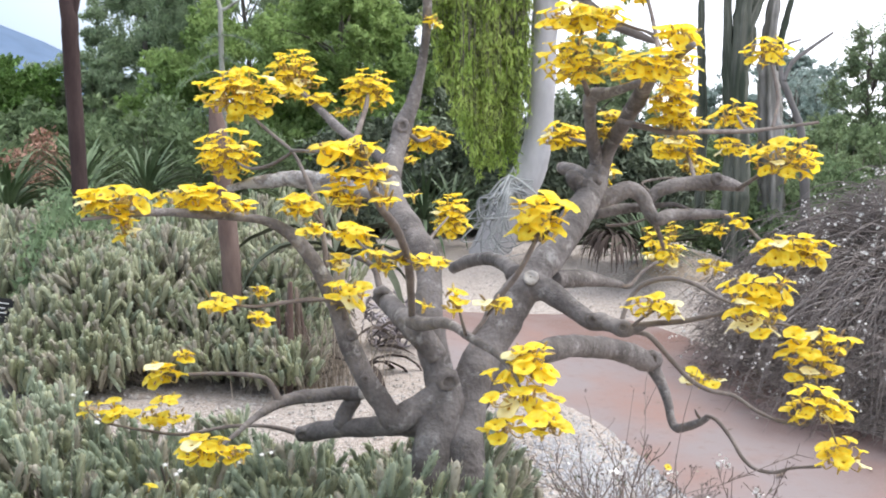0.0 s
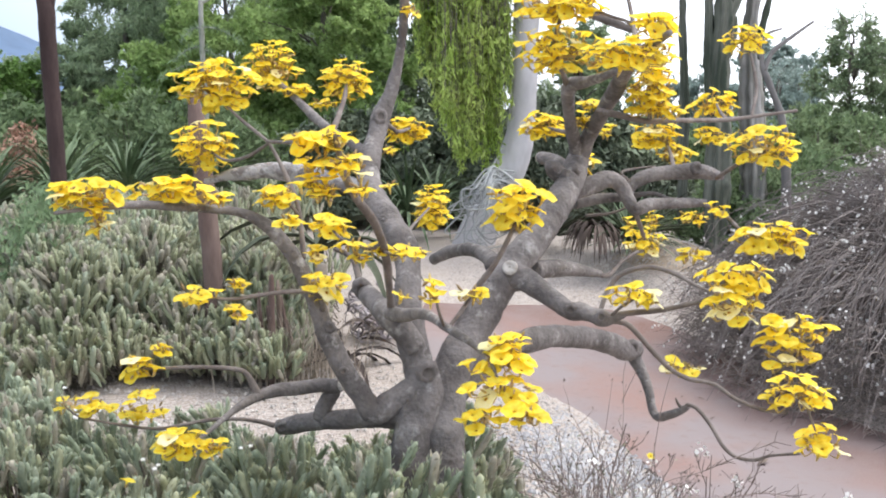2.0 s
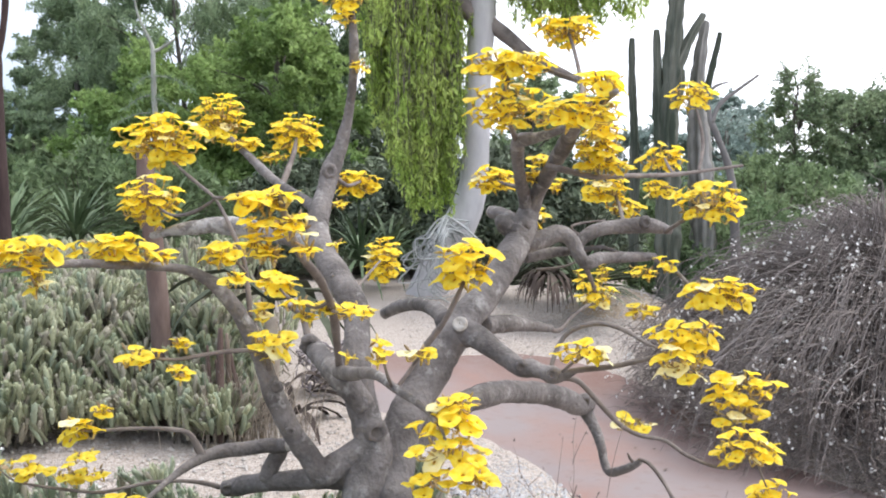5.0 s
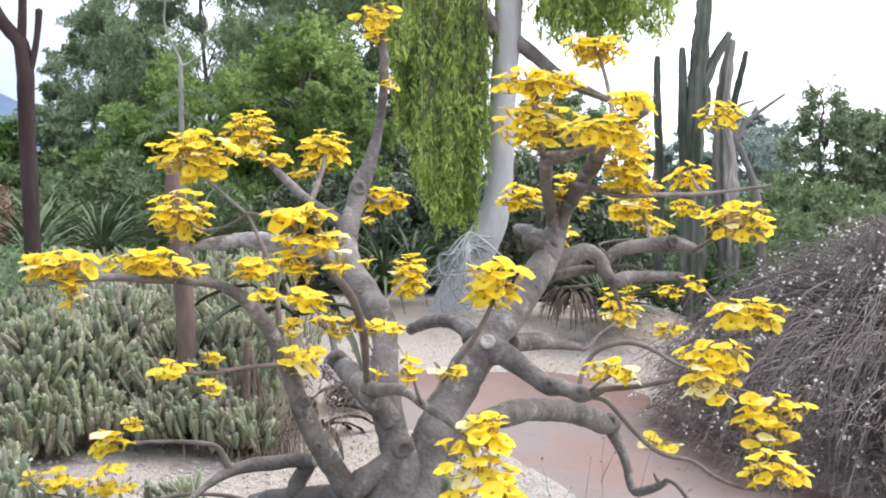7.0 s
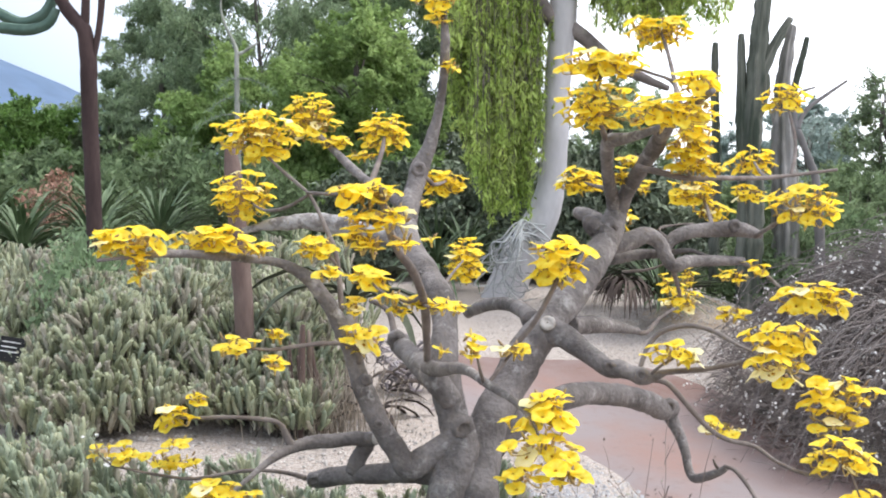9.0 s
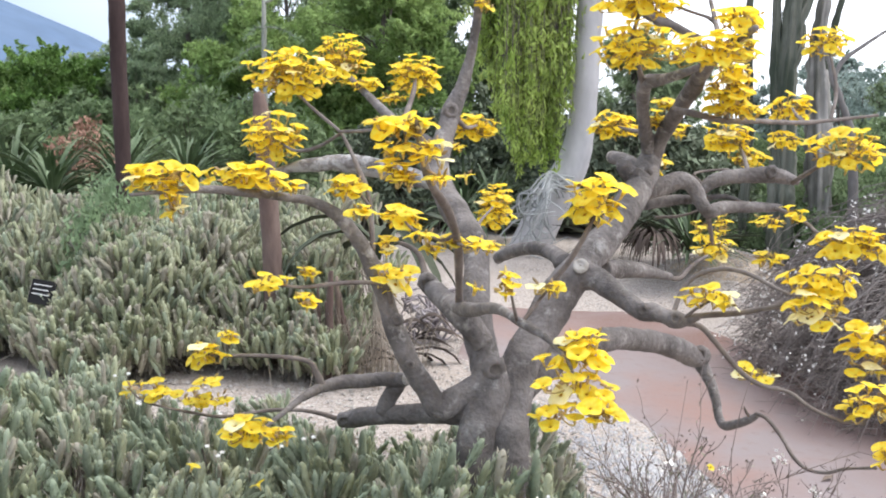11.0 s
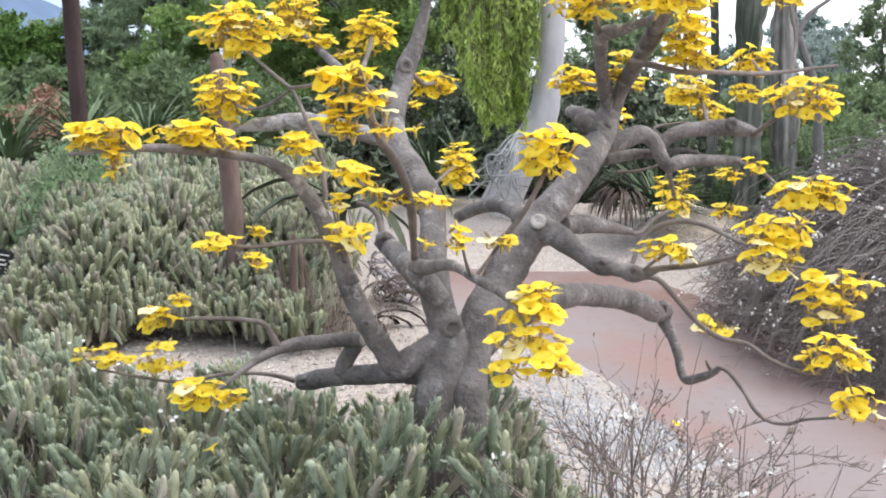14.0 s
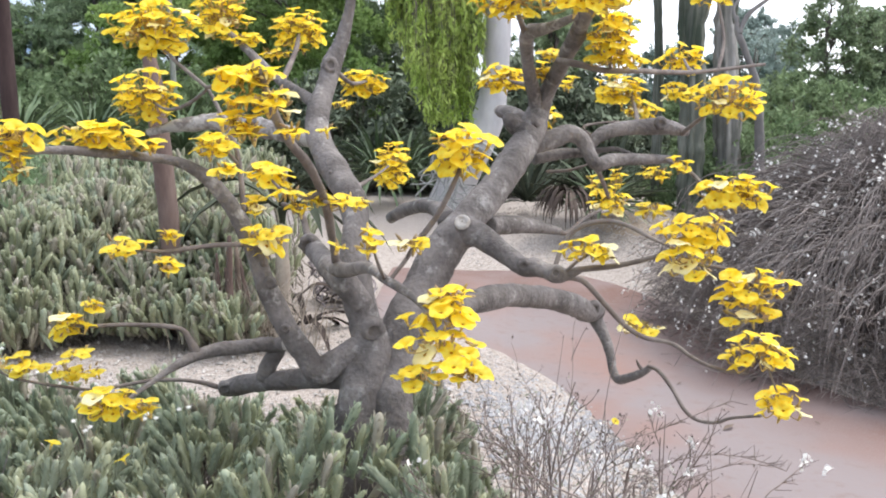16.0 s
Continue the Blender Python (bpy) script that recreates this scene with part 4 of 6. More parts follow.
limb("twig", [(-0.160, 2.430, 1.365, 0.0038), (-0.199, 2.500, 1.370, 0.0039), (-0.237, 2.600, 1.390, 0.0034)])
limb("twig", [(0.522, 2.700, 1.126, 0.0056), (0.546, 2.660, 1.162, 0.0041), (0.580, 2.620, 1.194, 0.0034)])
cluster(-0.801, 2.380, 1.500, 0.094, 0.036, 21)
cluster(-0.763, 2.370, 1.435, 0.027, 0.035, 6)
cluster(-0.625, 2.520, 1.497, 0.116, 0.034, 22)
cluster(-0.530, 2.600, 1.472, 0.038, 0.018, 6)
cluster(-0.608, 3.000, 1.787, 0.137, 0.083, 53)
cluster(-0.573, 3.860, 1.908, 0.112, 0.099, 48)
cluster(-0.465, 3.800, 1.807, 0.068, 0.019, 10)
cluster(-0.296, 3.900, 1.852, 0.106, 0.082, 39)
cluster(-0.370, 3.800, 1.757, 0.055, 0.015, 7)
cluster(-0.740, 3.400, 1.602, 0.115, 0.088, 44)
cluster(-0.063, 4.050, 1.664, 0.108, 0.052, 26)
cluster(-0.134, 3.900, 1.580, 0.044, 0.015, 4)
cluster(-0.396, 2.740, 1.468, 0.061, 0.028, 11)
cluster(-0.194, 2.000, 1.624, 0.077, 0.020, 11)
cluster(-0.186, 1.970, 1.580, 0.052, 0.017, 6)
cluster(-0.129, 1.950, 1.575, 0.032, 0.024, 6)
cluster(-0.206, 1.950, 1.545, 0.032, 0.017, 4)
cluster(-0.182, 1.950, 1.515, 0.028, 0.013, 5)
cluster(-0.120, 2.100, 1.518, 0.019, 0.009, 3)
cluster(-0.071, 2.300, 1.518, 0.013, 0.008, 1)
cluster(-0.344, 2.600, 1.410, 0.026, 0.015, 4)
cluster(-0.237, 2.600, 1.398, 0.061, 0.029, 14)
cluster(-0.112, 2.430, 1.356, 0.038, 0.015, 4)
cluster(-0.173, 2.430, 1.368, 0.033, 0.014, 4)
cluster(-0.028, 2.430, 1.344, 0.049, 0.011, 6)
cluster(-0.150, 2.430, 1.332, 0.027, 0.008, 3)
cluster(-0.280, 2.620, 1.319, 0.018, 0.022, 4)
cluster(-0.271, 2.680, 1.230, 0.070, 0.039, 11)
cluster(-0.556, 2.430, 1.245, 0.058, 0.021, 6)
cluster(-0.465, 2.500, 1.258, 0.025, 0.010, 3)
cluster(-0.460, 2.450, 1.197, 0.028, 0.019, 3)
cluster(-0.787, 2.710, 0.999, 0.053, 0.037, 10)
cluster(-0.720, 2.700, 1.053, 0.028, 0.012, 3)
cluster(-1.056, 2.890, 0.844, 0.040, 0.027, 4)
cluster(-0.979, 2.890, 0.838, 0.027, 0.034, 4)
cluster(-0.889, 2.900, 0.815, 0.047, 0.030, 5)
cluster(-0.810, 2.920, 0.816, 0.044, 0.019, 4)
cluster(-0.832, 2.900, 0.873, 0.030, 0.013, 3)
cluster(-0.587, 2.370, 0.887, 0.066, 0.036, 12)
cluster(-0.511, 2.370, 0.872, 0.027, 0.018, 4)
cluster(0.040, 4.550, 1.305, 0.092, 0.113, 48)
cluster(0.221, 2.240, 1.472, 0.079, 0.057, 20)
cluster(0.115, 2.140, 1.283, 0.036, 0.013, 4)
cluster(0.024, 2.140, 1.282, 0.034, 0.017, 3)
cluster(-0.036, 2.200, 1.270, 0.012, 0.007, 1)
cluster(0.024, 2.160, 1.309, 0.017, 0.006, 1)
cluster(0.189, 2.100, 1.187, 0.065, 0.014, 7)
cluster(0.169, 2.070, 1.150, 0.075, 0.030, 10)
cluster(0.174, 2.050, 1.097, 0.097, 0.030, 11)
cluster(0.132, 2.020, 1.045, 0.057, 0.032, 6)
cluster(0.215, 2.000, 1.050, 0.038, 0.027, 6)
cluster(0.572, 2.620, 1.203, 0.079, 0.032, 11)
cluster(0.953, 4.200, 1.179, 0.094, 0.061, 18)
cluster(0.951, 4.100, 1.283, 0.032, 0.055, 7)
cluster(0.881, 4.150, 1.255, 0.042, 0.042, 6)
cluster(0.707, 3.080, 1.756, 0.084, 0.064, 30)
cluster(0.718, 3.080, 1.819, 0.060, 0.027, 10)
cluster(0.731, 3.100, 1.704, 0.109, 0.020, 12)
cluster(0.917, 3.900, 1.632, 0.108, 0.060, 27)
cluster(0.998, 3.950, 1.555, 0.083, 0.044, 12)
cluster(0.463, 3.790, 1.669, 0.101, 0.048, 26)
cluster(0.549, 3.400, 1.679, 0.026, 0.034, 6)
cluster(0.566, 3.350, 1.732, 0.037, 0.022, 6)
cluster(0.654, 3.500, 1.644, 0.027, 0.027, 4)
cluster(0.594, 3.600, 1.517, 0.036, 0.056, 9)
cluster(1.214, 4.120, 1.753, 0.104, 0.061, 24)
cluster(1.192, 4.100, 1.625, 0.077, 0.041, 12)
cluster(1.058, 3.040, 1.594, 0.133, 0.067, 28)
cluster(1.234, 3.820, 1.989, 0.096, 0.055, 18)
cluster(1.000, 2.790, 1.334, 0.116, 0.048, 26)
cluster(0.781, 2.390, 1.284, 0.100, 0.036, 16)
cluster(0.769, 2.370, 1.221, 0.091, 0.049, 13)
cluster(0.914, 3.300, 1.356, 0.057, 0.025, 6)
cluster(0.961, 3.200, 1.383, 0.037, 0.033, 5)
cluster(0.799, 2.900, 1.275, 0.042, 0.023, 5)
cluster(0.924, 2.390, 1.144, 0.097, 0.044, 16)
cluster(0.915, 2.380, 1.086, 0.083, 0.033, 8)
cluster(1.065, 2.750, 0.898, 0.109, 0.058, 19)
cluster(0.786, 2.900, 0.936, 0.067, 0.024, 6)
cluster(0.419, 3.000, 2.012, 0.144, 0.044, 30)
cluster(0.414, 3.020, 1.890, 0.134, 0.079, 39)
cluster(0.628, 3.200, 2.141, 0.113, 0.054, 28)
cluster(0.538, 2.600, 1.839, 0.130, 0.047, 26)
cluster(0.631, 2.650, 1.918, 0.069, 0.036, 13)
cluster(0.640, 2.700, 1.850, 0.058, 0.037, 10)
cluster(-0.077, 3.270, 2.257, 0.077, 0.044, 13)
cluster(-0.072, 3.280, 2.190, 0.029, 0.026, 5)
cluster(-0.030, 3.300, 2.038, 0.030, 0.019, 3)
cluster(1.161, 2.800, 0.732, 0.074, 0.051, 13)
knot(-0.441, 3.000, 0.734, 0.0156)
knot(-0.195, 3.100, 1.149, 0.0229)
knot(0.772, 3.580, 0.848, 0.0223)
knot(-0.254, 2.685, 1.107, 0.0137)
knot(0.014, 2.685, 0.979, 0.0260)
knot(-0.135, 3.310, 1.696, 0.0202)
knot(0.418, 2.735, 1.142, 0.0154)
knot(0.496, 2.680, 1.131, 0.0136)
knot(0.997, 3.585, 1.506, 0.0198)
knot(0.517, 3.370, 1.496, 0.0225)
knot(-0.217, 2.680, 0.986, 0.0107)
knot(0.454, 3.270, 0.978, 0.0130)

# ---------------------------------------------------------------- shrubs of upright grey-green shoots
def shoot(s, x, y, z, h, r, lean, slot, tufts=20):
    """One furry shoot: a fat round-tipped spike closely clothed in short leaves that point up."""
    ax = Vector((lean[0], lean[1], 1)).normalized()
    sd = ax.orthogonal().normalized()
    up = ax.cross(sd)
    base = Vector((x, y, z))
    bow = (sd * random.gauss(0, 1) + up * random.gauss(0, 1)) * h * 0.05
    verts, faces = [], []
    n = 6
    for k, (u, q) in enumerate(((0.0, 0.45), (0.3, 0.74), (0.6, 0.86), (0.82, 0.74), (0.94, 0.48))):
        for j in range(n):
            a = 6.2832 * (j + 0.5 * (k % 2)) / n
            verts.append(base + ax * h * u + bow * u * u + (sd * math.cos(a) + up * math.sin(a)) * q * r * random.uniform(0.86, 1.14))
    verts.append(base + ax * h + bow)
    for k in range(4):
        faces += [(k * n + j, k * n + (j + 1) % n, k * n + n + (j + 1) % n, k * n + n + j) for j in range(n)]
    faces += [(4 * n + j, 4 * n + (j + 1) % n, 5 * n) for j in range(n)]
    for k in range(tufts):
        u = 0.12 + 0.84 * (k + 1) / tufts
        a = k * 2.4 + random.random()
        out = sd * math.cos(a) + up * math.sin(a)
        girth = r * (0.8 if u < 0.8 else 0.8 * math.sqrt(max(0.05, 1 - ((u - 0.8) / 0.22) ** 2)))
        d = (ax + out * random.uniform(0.2, 0.7)).normalized()
        L = min(0.027, h * 0.2) * random.uniform(0.75, 1.25)
        p = base + ax * (h * u - L * 0.55) + bow * u * u + out * girth * 0.86
        w = ax.cross(out).normalized() * r * random.uniform(0.2, 0.34)
        m = p + d * L * 0.55 + out * r * 0.12
        o = len(verts)
        verts += [p - w * 0.6, m - w, p + d * L, m + w]
        faces.append((o, o + 1, o + 2, o + 3))
    s.add(verts, faces, slot)


def shoot_shrub(name, label, spots, top, h, r, spread, group, blend, bare=0.01):
    """spots: where shoots stand; top(x, y): the canopy's height there and how far shoots clothe it downward."""
    cx, cy = np.mean([p[0] for p in spots]), np.mean([p[1] for p in spots])
    ob = thing(name, cx, cy, ground_z(cx, cy), label, "shrub", group)
    s, w = Shape(), Shape()
    cells = collections.defaultdict(lambda: (random.uniform(0.15, 0.85), random.uniform(0.15, 0.85)))
    for x, y in spots:
        found = top(x, y)
        if found is None:
            continue
        z, skirt = found
        g = ground_z(x, y)
        # shoots fan out from loose clumps, each a little dome
        i, j = math.floor(x / 0.3), math.floor(y / 0.3)
        ox, oy = min(((x - (i + a + cells[i + a, j + b][0]) * 0.3, y - (j + b + cells[i + a, j + b][1]) * 0.3) for a in (-1, 0, 1) for b in (-1, 0, 1)), key=lambda o: o[0] ** 2 + o[1] ** 2)
        z -= 2.4 * (ox * ox + oy * oy) - 0.02
        hh = h * random.uniform(0.6, 1.3)
        zz = max(g + bare * random.uniform(0.5, 1.6), z - hh - skirt * random.random() ** 1.5)
        lean = (random.gauss(0, 0.28) + spread * (x - cx) + 2.6 * ox, random.gauss(-0.14 - 0.5 * skirt, 0.22) + spread * (y - cy) + 2.6 * oy)
        shoot(s, x, y, zz, hh, r * random.uniform(0.75, 1.25), lean, random.choices((0, 1, 2), blend)[0], 28 if y < 5 else 16 if y < 6.2 else 8)
        if random.random() < 0.3:
            tube(w, [(x - lean[0] * 0.3, y + 0.1 - lean[1] * 0.3, g - 0.02, 0.005), (x, y + 0.05, zz + 0.02, 0.004)], 4, 1.0, cap=False, smoothed=False)
    put("foliage", s, [M_SHOOT, M_SHOOT2, M_SHOOT3], ob, soft=True)["kind"] = "stuff"
    put("stem_mass", w, M_SOILSTEM, ob)["kind"] = "stuff"
    return ob


def scatter(x0, x1, y0, y1, n):
    return [(random.uniform(x0, x1), random.uniform(y0, y1)) for _ in range(n)]


def top_near(x, y):
    """Canopy of the low shrub round the foot of the tree."""
    if x > 0.5 - 0.25 * (y - 2.6) or math.hypot(x - 0.01, y - 2.74) < 0.19:
        return None
    if x < -2.45 + 0.5 * noise.noise(Vector((y * 1.5, 3, 0))) or y < 2.08 + 0.16 * noise.noise(Vector((x * 2.5, 8, 0))):
        return None
    if x < -0.74 and y < 2.5 + 0.12 * noise.noise(Vector((x * 6, 2, 0))):
        return None
    back = 3.3 + 0.3 * smooth(-0.9, -1.8, x) + 0.4 * noise.noise(Vector((x * 2.3, 7, 0))) + 0.4 * math.exp(-((x + 0.8) / 0.22) ** 2)
    z = 0.69 + 0.12 * noise.noise(Vector((x * 2.2, y * 2.2, 0))) + 0.10 * smooth(-0.8, -1.7, x) + 0.12 * math.exp(-((x + 0.05) / 0.4) ** 2 - ((y - 2.42) / 0.25) ** 2)
    z *= 1 - smooth(back, back + 0.5, y)
    z *= 1 - 0.35 * smooth(0.1, 0.5, x)
    return (z + ground_z(x, y) * 0.3, 0.12) if z > 0.12 else None


def top_left(x, y):
    """The broad grey-green mound across the gravel strip."""
    front = 5.3 - 0.2 * smooth(-1.2, -1.9, x) + 0.45 * smooth(-2.2, -2.7, x) + 0.2 * noise.noise(Vector((x * 1.7, 0, 5)))
    rise = smooth(front - 0.25, front + 0.9, y)
    side = 1 - smooth(-0.95, -0.55, x + 0.12 * noise.noise(Vector((y * 2, 1, 0))))
    z = (0.36 + 0.42 * rise) * side + (0.15 * noise.noise(Vector((x * 1.3, y * 1.3, 9))) + 0.12 * noise.noise(Vector((x * 3.1, y * 3.1, 2))) + 0.13 * noise.noise(Vector((x * 6.5, y * 6.5, 4)))) * (0.3 + 0.7 * rise)
    if y > 8.2 + 0.8 * noise.noise(Vector((x, 1, 0))) or x < -4.7 + 0.8 * noise.noise(Vector((y, 6, 0))) or y < front - 0.15 or z < 0.12:
        return None
    return ground_z(x, y) + z, 0.6 * (1 - smooth(front, front + 0.7, y))


shoot_shrub("low_shrub", "low grey-green shrub of upright furry shoots round the tree", scatter(-2.9, 0.5, 2.0, 4.5, 4700), top_near, 0.150, 0.0140, 0.04, "grey-green shrubs", (58, 26, 16))
shoot_shrub("mounded_shrub", "broad mounded grey-green shrub of upright furry shoots", scatter(-5.0, -0.5, 4.9, 6.2, 9000) + scatter(-5.5, -0.6, 6.2, 9.0, 3600), top_left, 0.15, 0.0165, 0.02, "grey-green shrubs", (16, 58, 26), 0.10)


def white_flowers():
    for k in range(16):
        x, y = (random.uniform(-0.9, 0.35), random.uniform(2.45, 3.0)) if k < 12 else (random.uniform(-1.4, -0.9), random.uniform(3.2, 3.6))
        found = top_near(x, y)
        if found is None or math.hypot(x, y - 2.74) < 0.36:
            continue
        z = found[0] + random.uniform(-0.02, 0.03)
        ob = thing("white_flower", x, y, z, "tiny white flower above the grey-green shrub", "flower", "white flowers")
        st = Shape()
        for q in range(random.randint(2, 5)):
            s = Shape()
            c = Vector((x + random.gauss(0, 0.018), y + random.gauss(0, 0.018), z + random.gauss(0, 0.012)))
            ring = []
            for j in range(10):
                a, e = 0.6283 * j, 0.0095 if j % 2 else 0.005
                ring.append(c + Vector((math.cos(a), math.sin(a) * 0.6, math.sin(a) * 0.5)) * e)
            s.add(ring + [c + Vector((0, -0.002, -0.001))], [(j, (j + 1) % 10, 10) for j in range(10)])
            put("flower_head", s, M_WHITEFL, ob, soft=False)
            tube(st, [(x, y, z - 0.04, 0.0012), (*c, 0.001)], 4, 0.1, smoothed=False)
        tube(st, [(x, y, z - 0.12, 0.0015), (x, y, z - 0.03, 0.0012)], 4, 0.1)
        put("stalk", st, M_SHOOT, ob)


white_flowers()


# ---------------------------------------------------------------- the dry arching bush beside the path
def dry_bush():
    cx, cy = 3.57, 6.3
    ob = thing("dry_bush", cx, cy, 0, "dense dry grey-brown twiggy bush dotted with tiny white blossoms", "bush")
    s, f = Shape(), Shape()
    for k in range(2600):
        a = random.uniform(0, 6.283)
        reach = random.uniform(0.25, 1.0)
        R = (1.8 + 0.3 * noise.noise(Vector((math.cos(a) * 2, math.sin(a) * 2, 0)))) * reach
        top = 1.62 * math.sqrt(max(0.05, 1 - 0.55 * reach ** 2)) * random.uniform(0.75, 1.08) * (1 - 0.3 * reach * max(0.0, -math.cos(a)))
        ex, ey = cx + R * math.cos(a), cy + R * math.sin(a)
        end = max(0.02, top * random.uniform(0.15, 0.95) * (1.15 - 0.35 * reach)) if reach < 0.72 else top * random.uniform(0.0, 0.7)
        bx, by = cx + 0.5 * R * math.cos(a + 0.2), cy + 0.5 * R * math.sin(a + 0.2)
        g = ground_z(ex, ey)
        sway = random.gauss(0, 0.15)
        pts = [(cx + 0.35 * R * math.cos(a), cy + 0.35 * R * math.sin(a), g + 0.02, 0.006),
               (bx, by, g + top * 0.72, 0.005), (cx + 0.78 * R * math.cos(a) + sway * 0.4, cy + 0.78 * R * math.sin(a), g + top * 0.92, 0.0035), (ex + sway, ey, g + end, 0.002)]
        tube(s, pts, 3, 0.3, cap=False)
        for j in range(4):
            u = random.uniform(0.3, 1.0)
            p0 = Vector(pts[2][:3]).lerp(Vector(pts[3][:3]), u)
            d = Vector((random.gauss(0, 1) + math.cos(a), random.gauss(0, 1) + math.sin(a), random.gauss(-0.2, 0.6))).normalized() * random.uniform(0.08, 0.25)
            tube(s, [(*p0, 0.002), (*(p0 + d * 0.5), 0.0016), (*(p0 + d - Vector((0, 0, 0.03))), 0.001)], 3, 1.0, cap=False, smoothed=False)
            if random.random() < 0.36:
                c = p0 + d
                for q in range(random.randint(1, 4)):
                    leaves(f, [c + Vector((random.gauss(0, 0.014), random.gauss(0, 0.014), random.gauss(0, 0.014)))] * 2, 0.019, 0.9)
    for k in range(11000):                # short side twigs all through the body, thickest low down
        a, q = random.uniform(0, 6.283), random.uniform(0.62, 1.0)
        R = (1.8 + 0.3 * noise.noise(Vector((math.cos(a) * 2, math.sin(a) * 2, 0)))) * q
        px, py = cx + R * math.cos(a), cy + R * math.sin(a)
        g = ground_z(px, py)
        pz = g + 0.03 + 1.5 * math.sqrt(max(0.03, 1 - 0.62 * q * q)) * random.random() ** 1.5 * (1.15 - 0.45 * q) * (1 - 0.3 * q * max(0.0, -math.cos(a)))
        d = Vector((math.cos(a) * 0.6 + random.gauss(0, 0.6), math.sin(a) * 0.6 + random.gauss(0, 0.6), random.gauss(-0.15, 0.55))).normalized() * random.uniform(0.08, 0.26)
        tube(s, [(px, py, pz, 0.0028), (px + d.x * 0.5, py + d.y * 0.5, pz + d.z * 0.5 + 0.01, 0.0022), (px + d.x, py + d.y, max(g, pz + d.z), 0.0012)], 3, 1.0, cap=False, smoothed=False)
    for k in range(420):                  # long paler canes that arch out over the rest
        a, q = random.uniform(0, 6.283), random.uniform(0.75, 1.08)
        R = 1.85 * q
        top = 1.5 * math.sqrt(max(0.1, 1 - 0.5 * q * q)) * random.uniform(0.7, 1.15) * (1 - 0.3 * q * max(0.0, -math.cos(a)))
        g, sw = ground_z(cx + R * math.cos(a), cy + R * math.sin(a)), random.gauss(0, 0.25)
        p = [(cx + R * f * math.cos(a + sw * f), cy + R * f * math.sin(a + sw * f), g + top * h, w) for f, h, w in ((0.3, 0.3, 0.005), (0.5, 0.85, 0.0045), (0.7, 1.02, 0.004), (0.9, 0.86, 0.003), (1.0, random.uniform(0.1, 0.7), 0.0022))]
        tube(s, p, 3, 0.2, slot=1, cap=False)
    put("brushwood", s, [M_DRY, M_CANE], ob)["kind"] = "stuff"
    put("blossom_mass", f, M_WHITEFL, ob, soft=False)["kind"] = "stuff"


dry_bush()


# ---------------------------------------------------------------- thin dry weeds beside the path
def weed(x, y, h, lean, branchy, r, bloom=False):
    ob = thing("dry_weed", x, y, ground_z(x, y), "thin leafless reddish brown weed with forked twigs", "weed", "dry weeds")
    s, f, w = Shape(), Shape(), Shape()
    g = ground_z(x, y)

    def grow(p, d, length, rad, depth):
        q = p + d * length
        m = (p + q) / 2 + Vector((r.gauss(0, 0.02), r.gauss(0, 0.02), 0)) * length * 2
        tube(s, [(*p, rad), (*m, rad * 0.85), (*q, rad * 0.6)], 4, 0.05, cap=False)
        if depth == 0:
            leaves(s, [q + Vector((r.gauss(0, 0.006), r.gauss(0, 0.006), r.gauss(0, 0.006))) for _ in range(2)], 0.009, 0.45, up=0.6)
            if bloom and r.random() < 0.035:
                leaves(f, [q + Vector((r.gauss(0, 0.008), r.gauss(0, 0.008), r.gauss(0, 0.008))) for _ in range(9)], 0.013, 0.8)
        if branchy > 2 and 0 < depth < 3:
            leaves(w, [p.lerp(q, r.random()) + Vector((r.gauss(0, 0.004), r.gauss(0, 0.004), r.gauss(0, 0.004))) for _ in range(2)], 0.014, 0.3, up=0.5)
        if depth > 0:
            for k in range(branchy):
                u = r.uniform(0.35, 1.0)
                b = p.lerp(q, u)
                e = (d + Vector((r.gauss(0, 0.5), r.gauss(0, 0.4), r.gauss(0.15, 0.3))) * (1 if branchy > 2 else 0.4)).normalized()
                grow(b, e, length * r.uniform(0.35, 0.6), max(rad * 0.58, 0.0011), depth - 1)

    d = Vector((lean[0], lean[1], 1)).normalized()
    if branchy > 2:
        knee = Vector((x, y, g - 0.02)) + Vector((0, 0, 1)) * h * 0.5
        tube(s, [(x, y, g - 0.02, 0.0055), (x + 0.01, y, g + h * 0.25, 0.005), (*knee, 0.0042)], 5, 0.1)
        for k in range(2):
            grow(knee, (d + Vector((r.gauss(0, 0.25), r.gauss(0, 0.2), 0))).normalized(), h * 0.45, 0.0038, 3)
    else:
        grow(Vector((x, y, g - 0.02)), d, h, 0.002, 1)
    if branchy > 2:         # longer leaves low on the stem
        leaves(w, [(x + r.gauss(0, 0.03), y + r.gauss(0, 0.03), g + h * r.uniform(0.12, 0.5)) for _ in range(40)], 0.045, 0.16, up=0.7)
        put("leaf_mass", w, M_WEEDLEAF, ob, soft=False)["kind"] = "stuff"
    put("stem", s, M_WEED, ob)
    if bloom:
        put("blossom_mass", f, M_WHITEFL, ob, soft=False)["kind"] = "stuff"


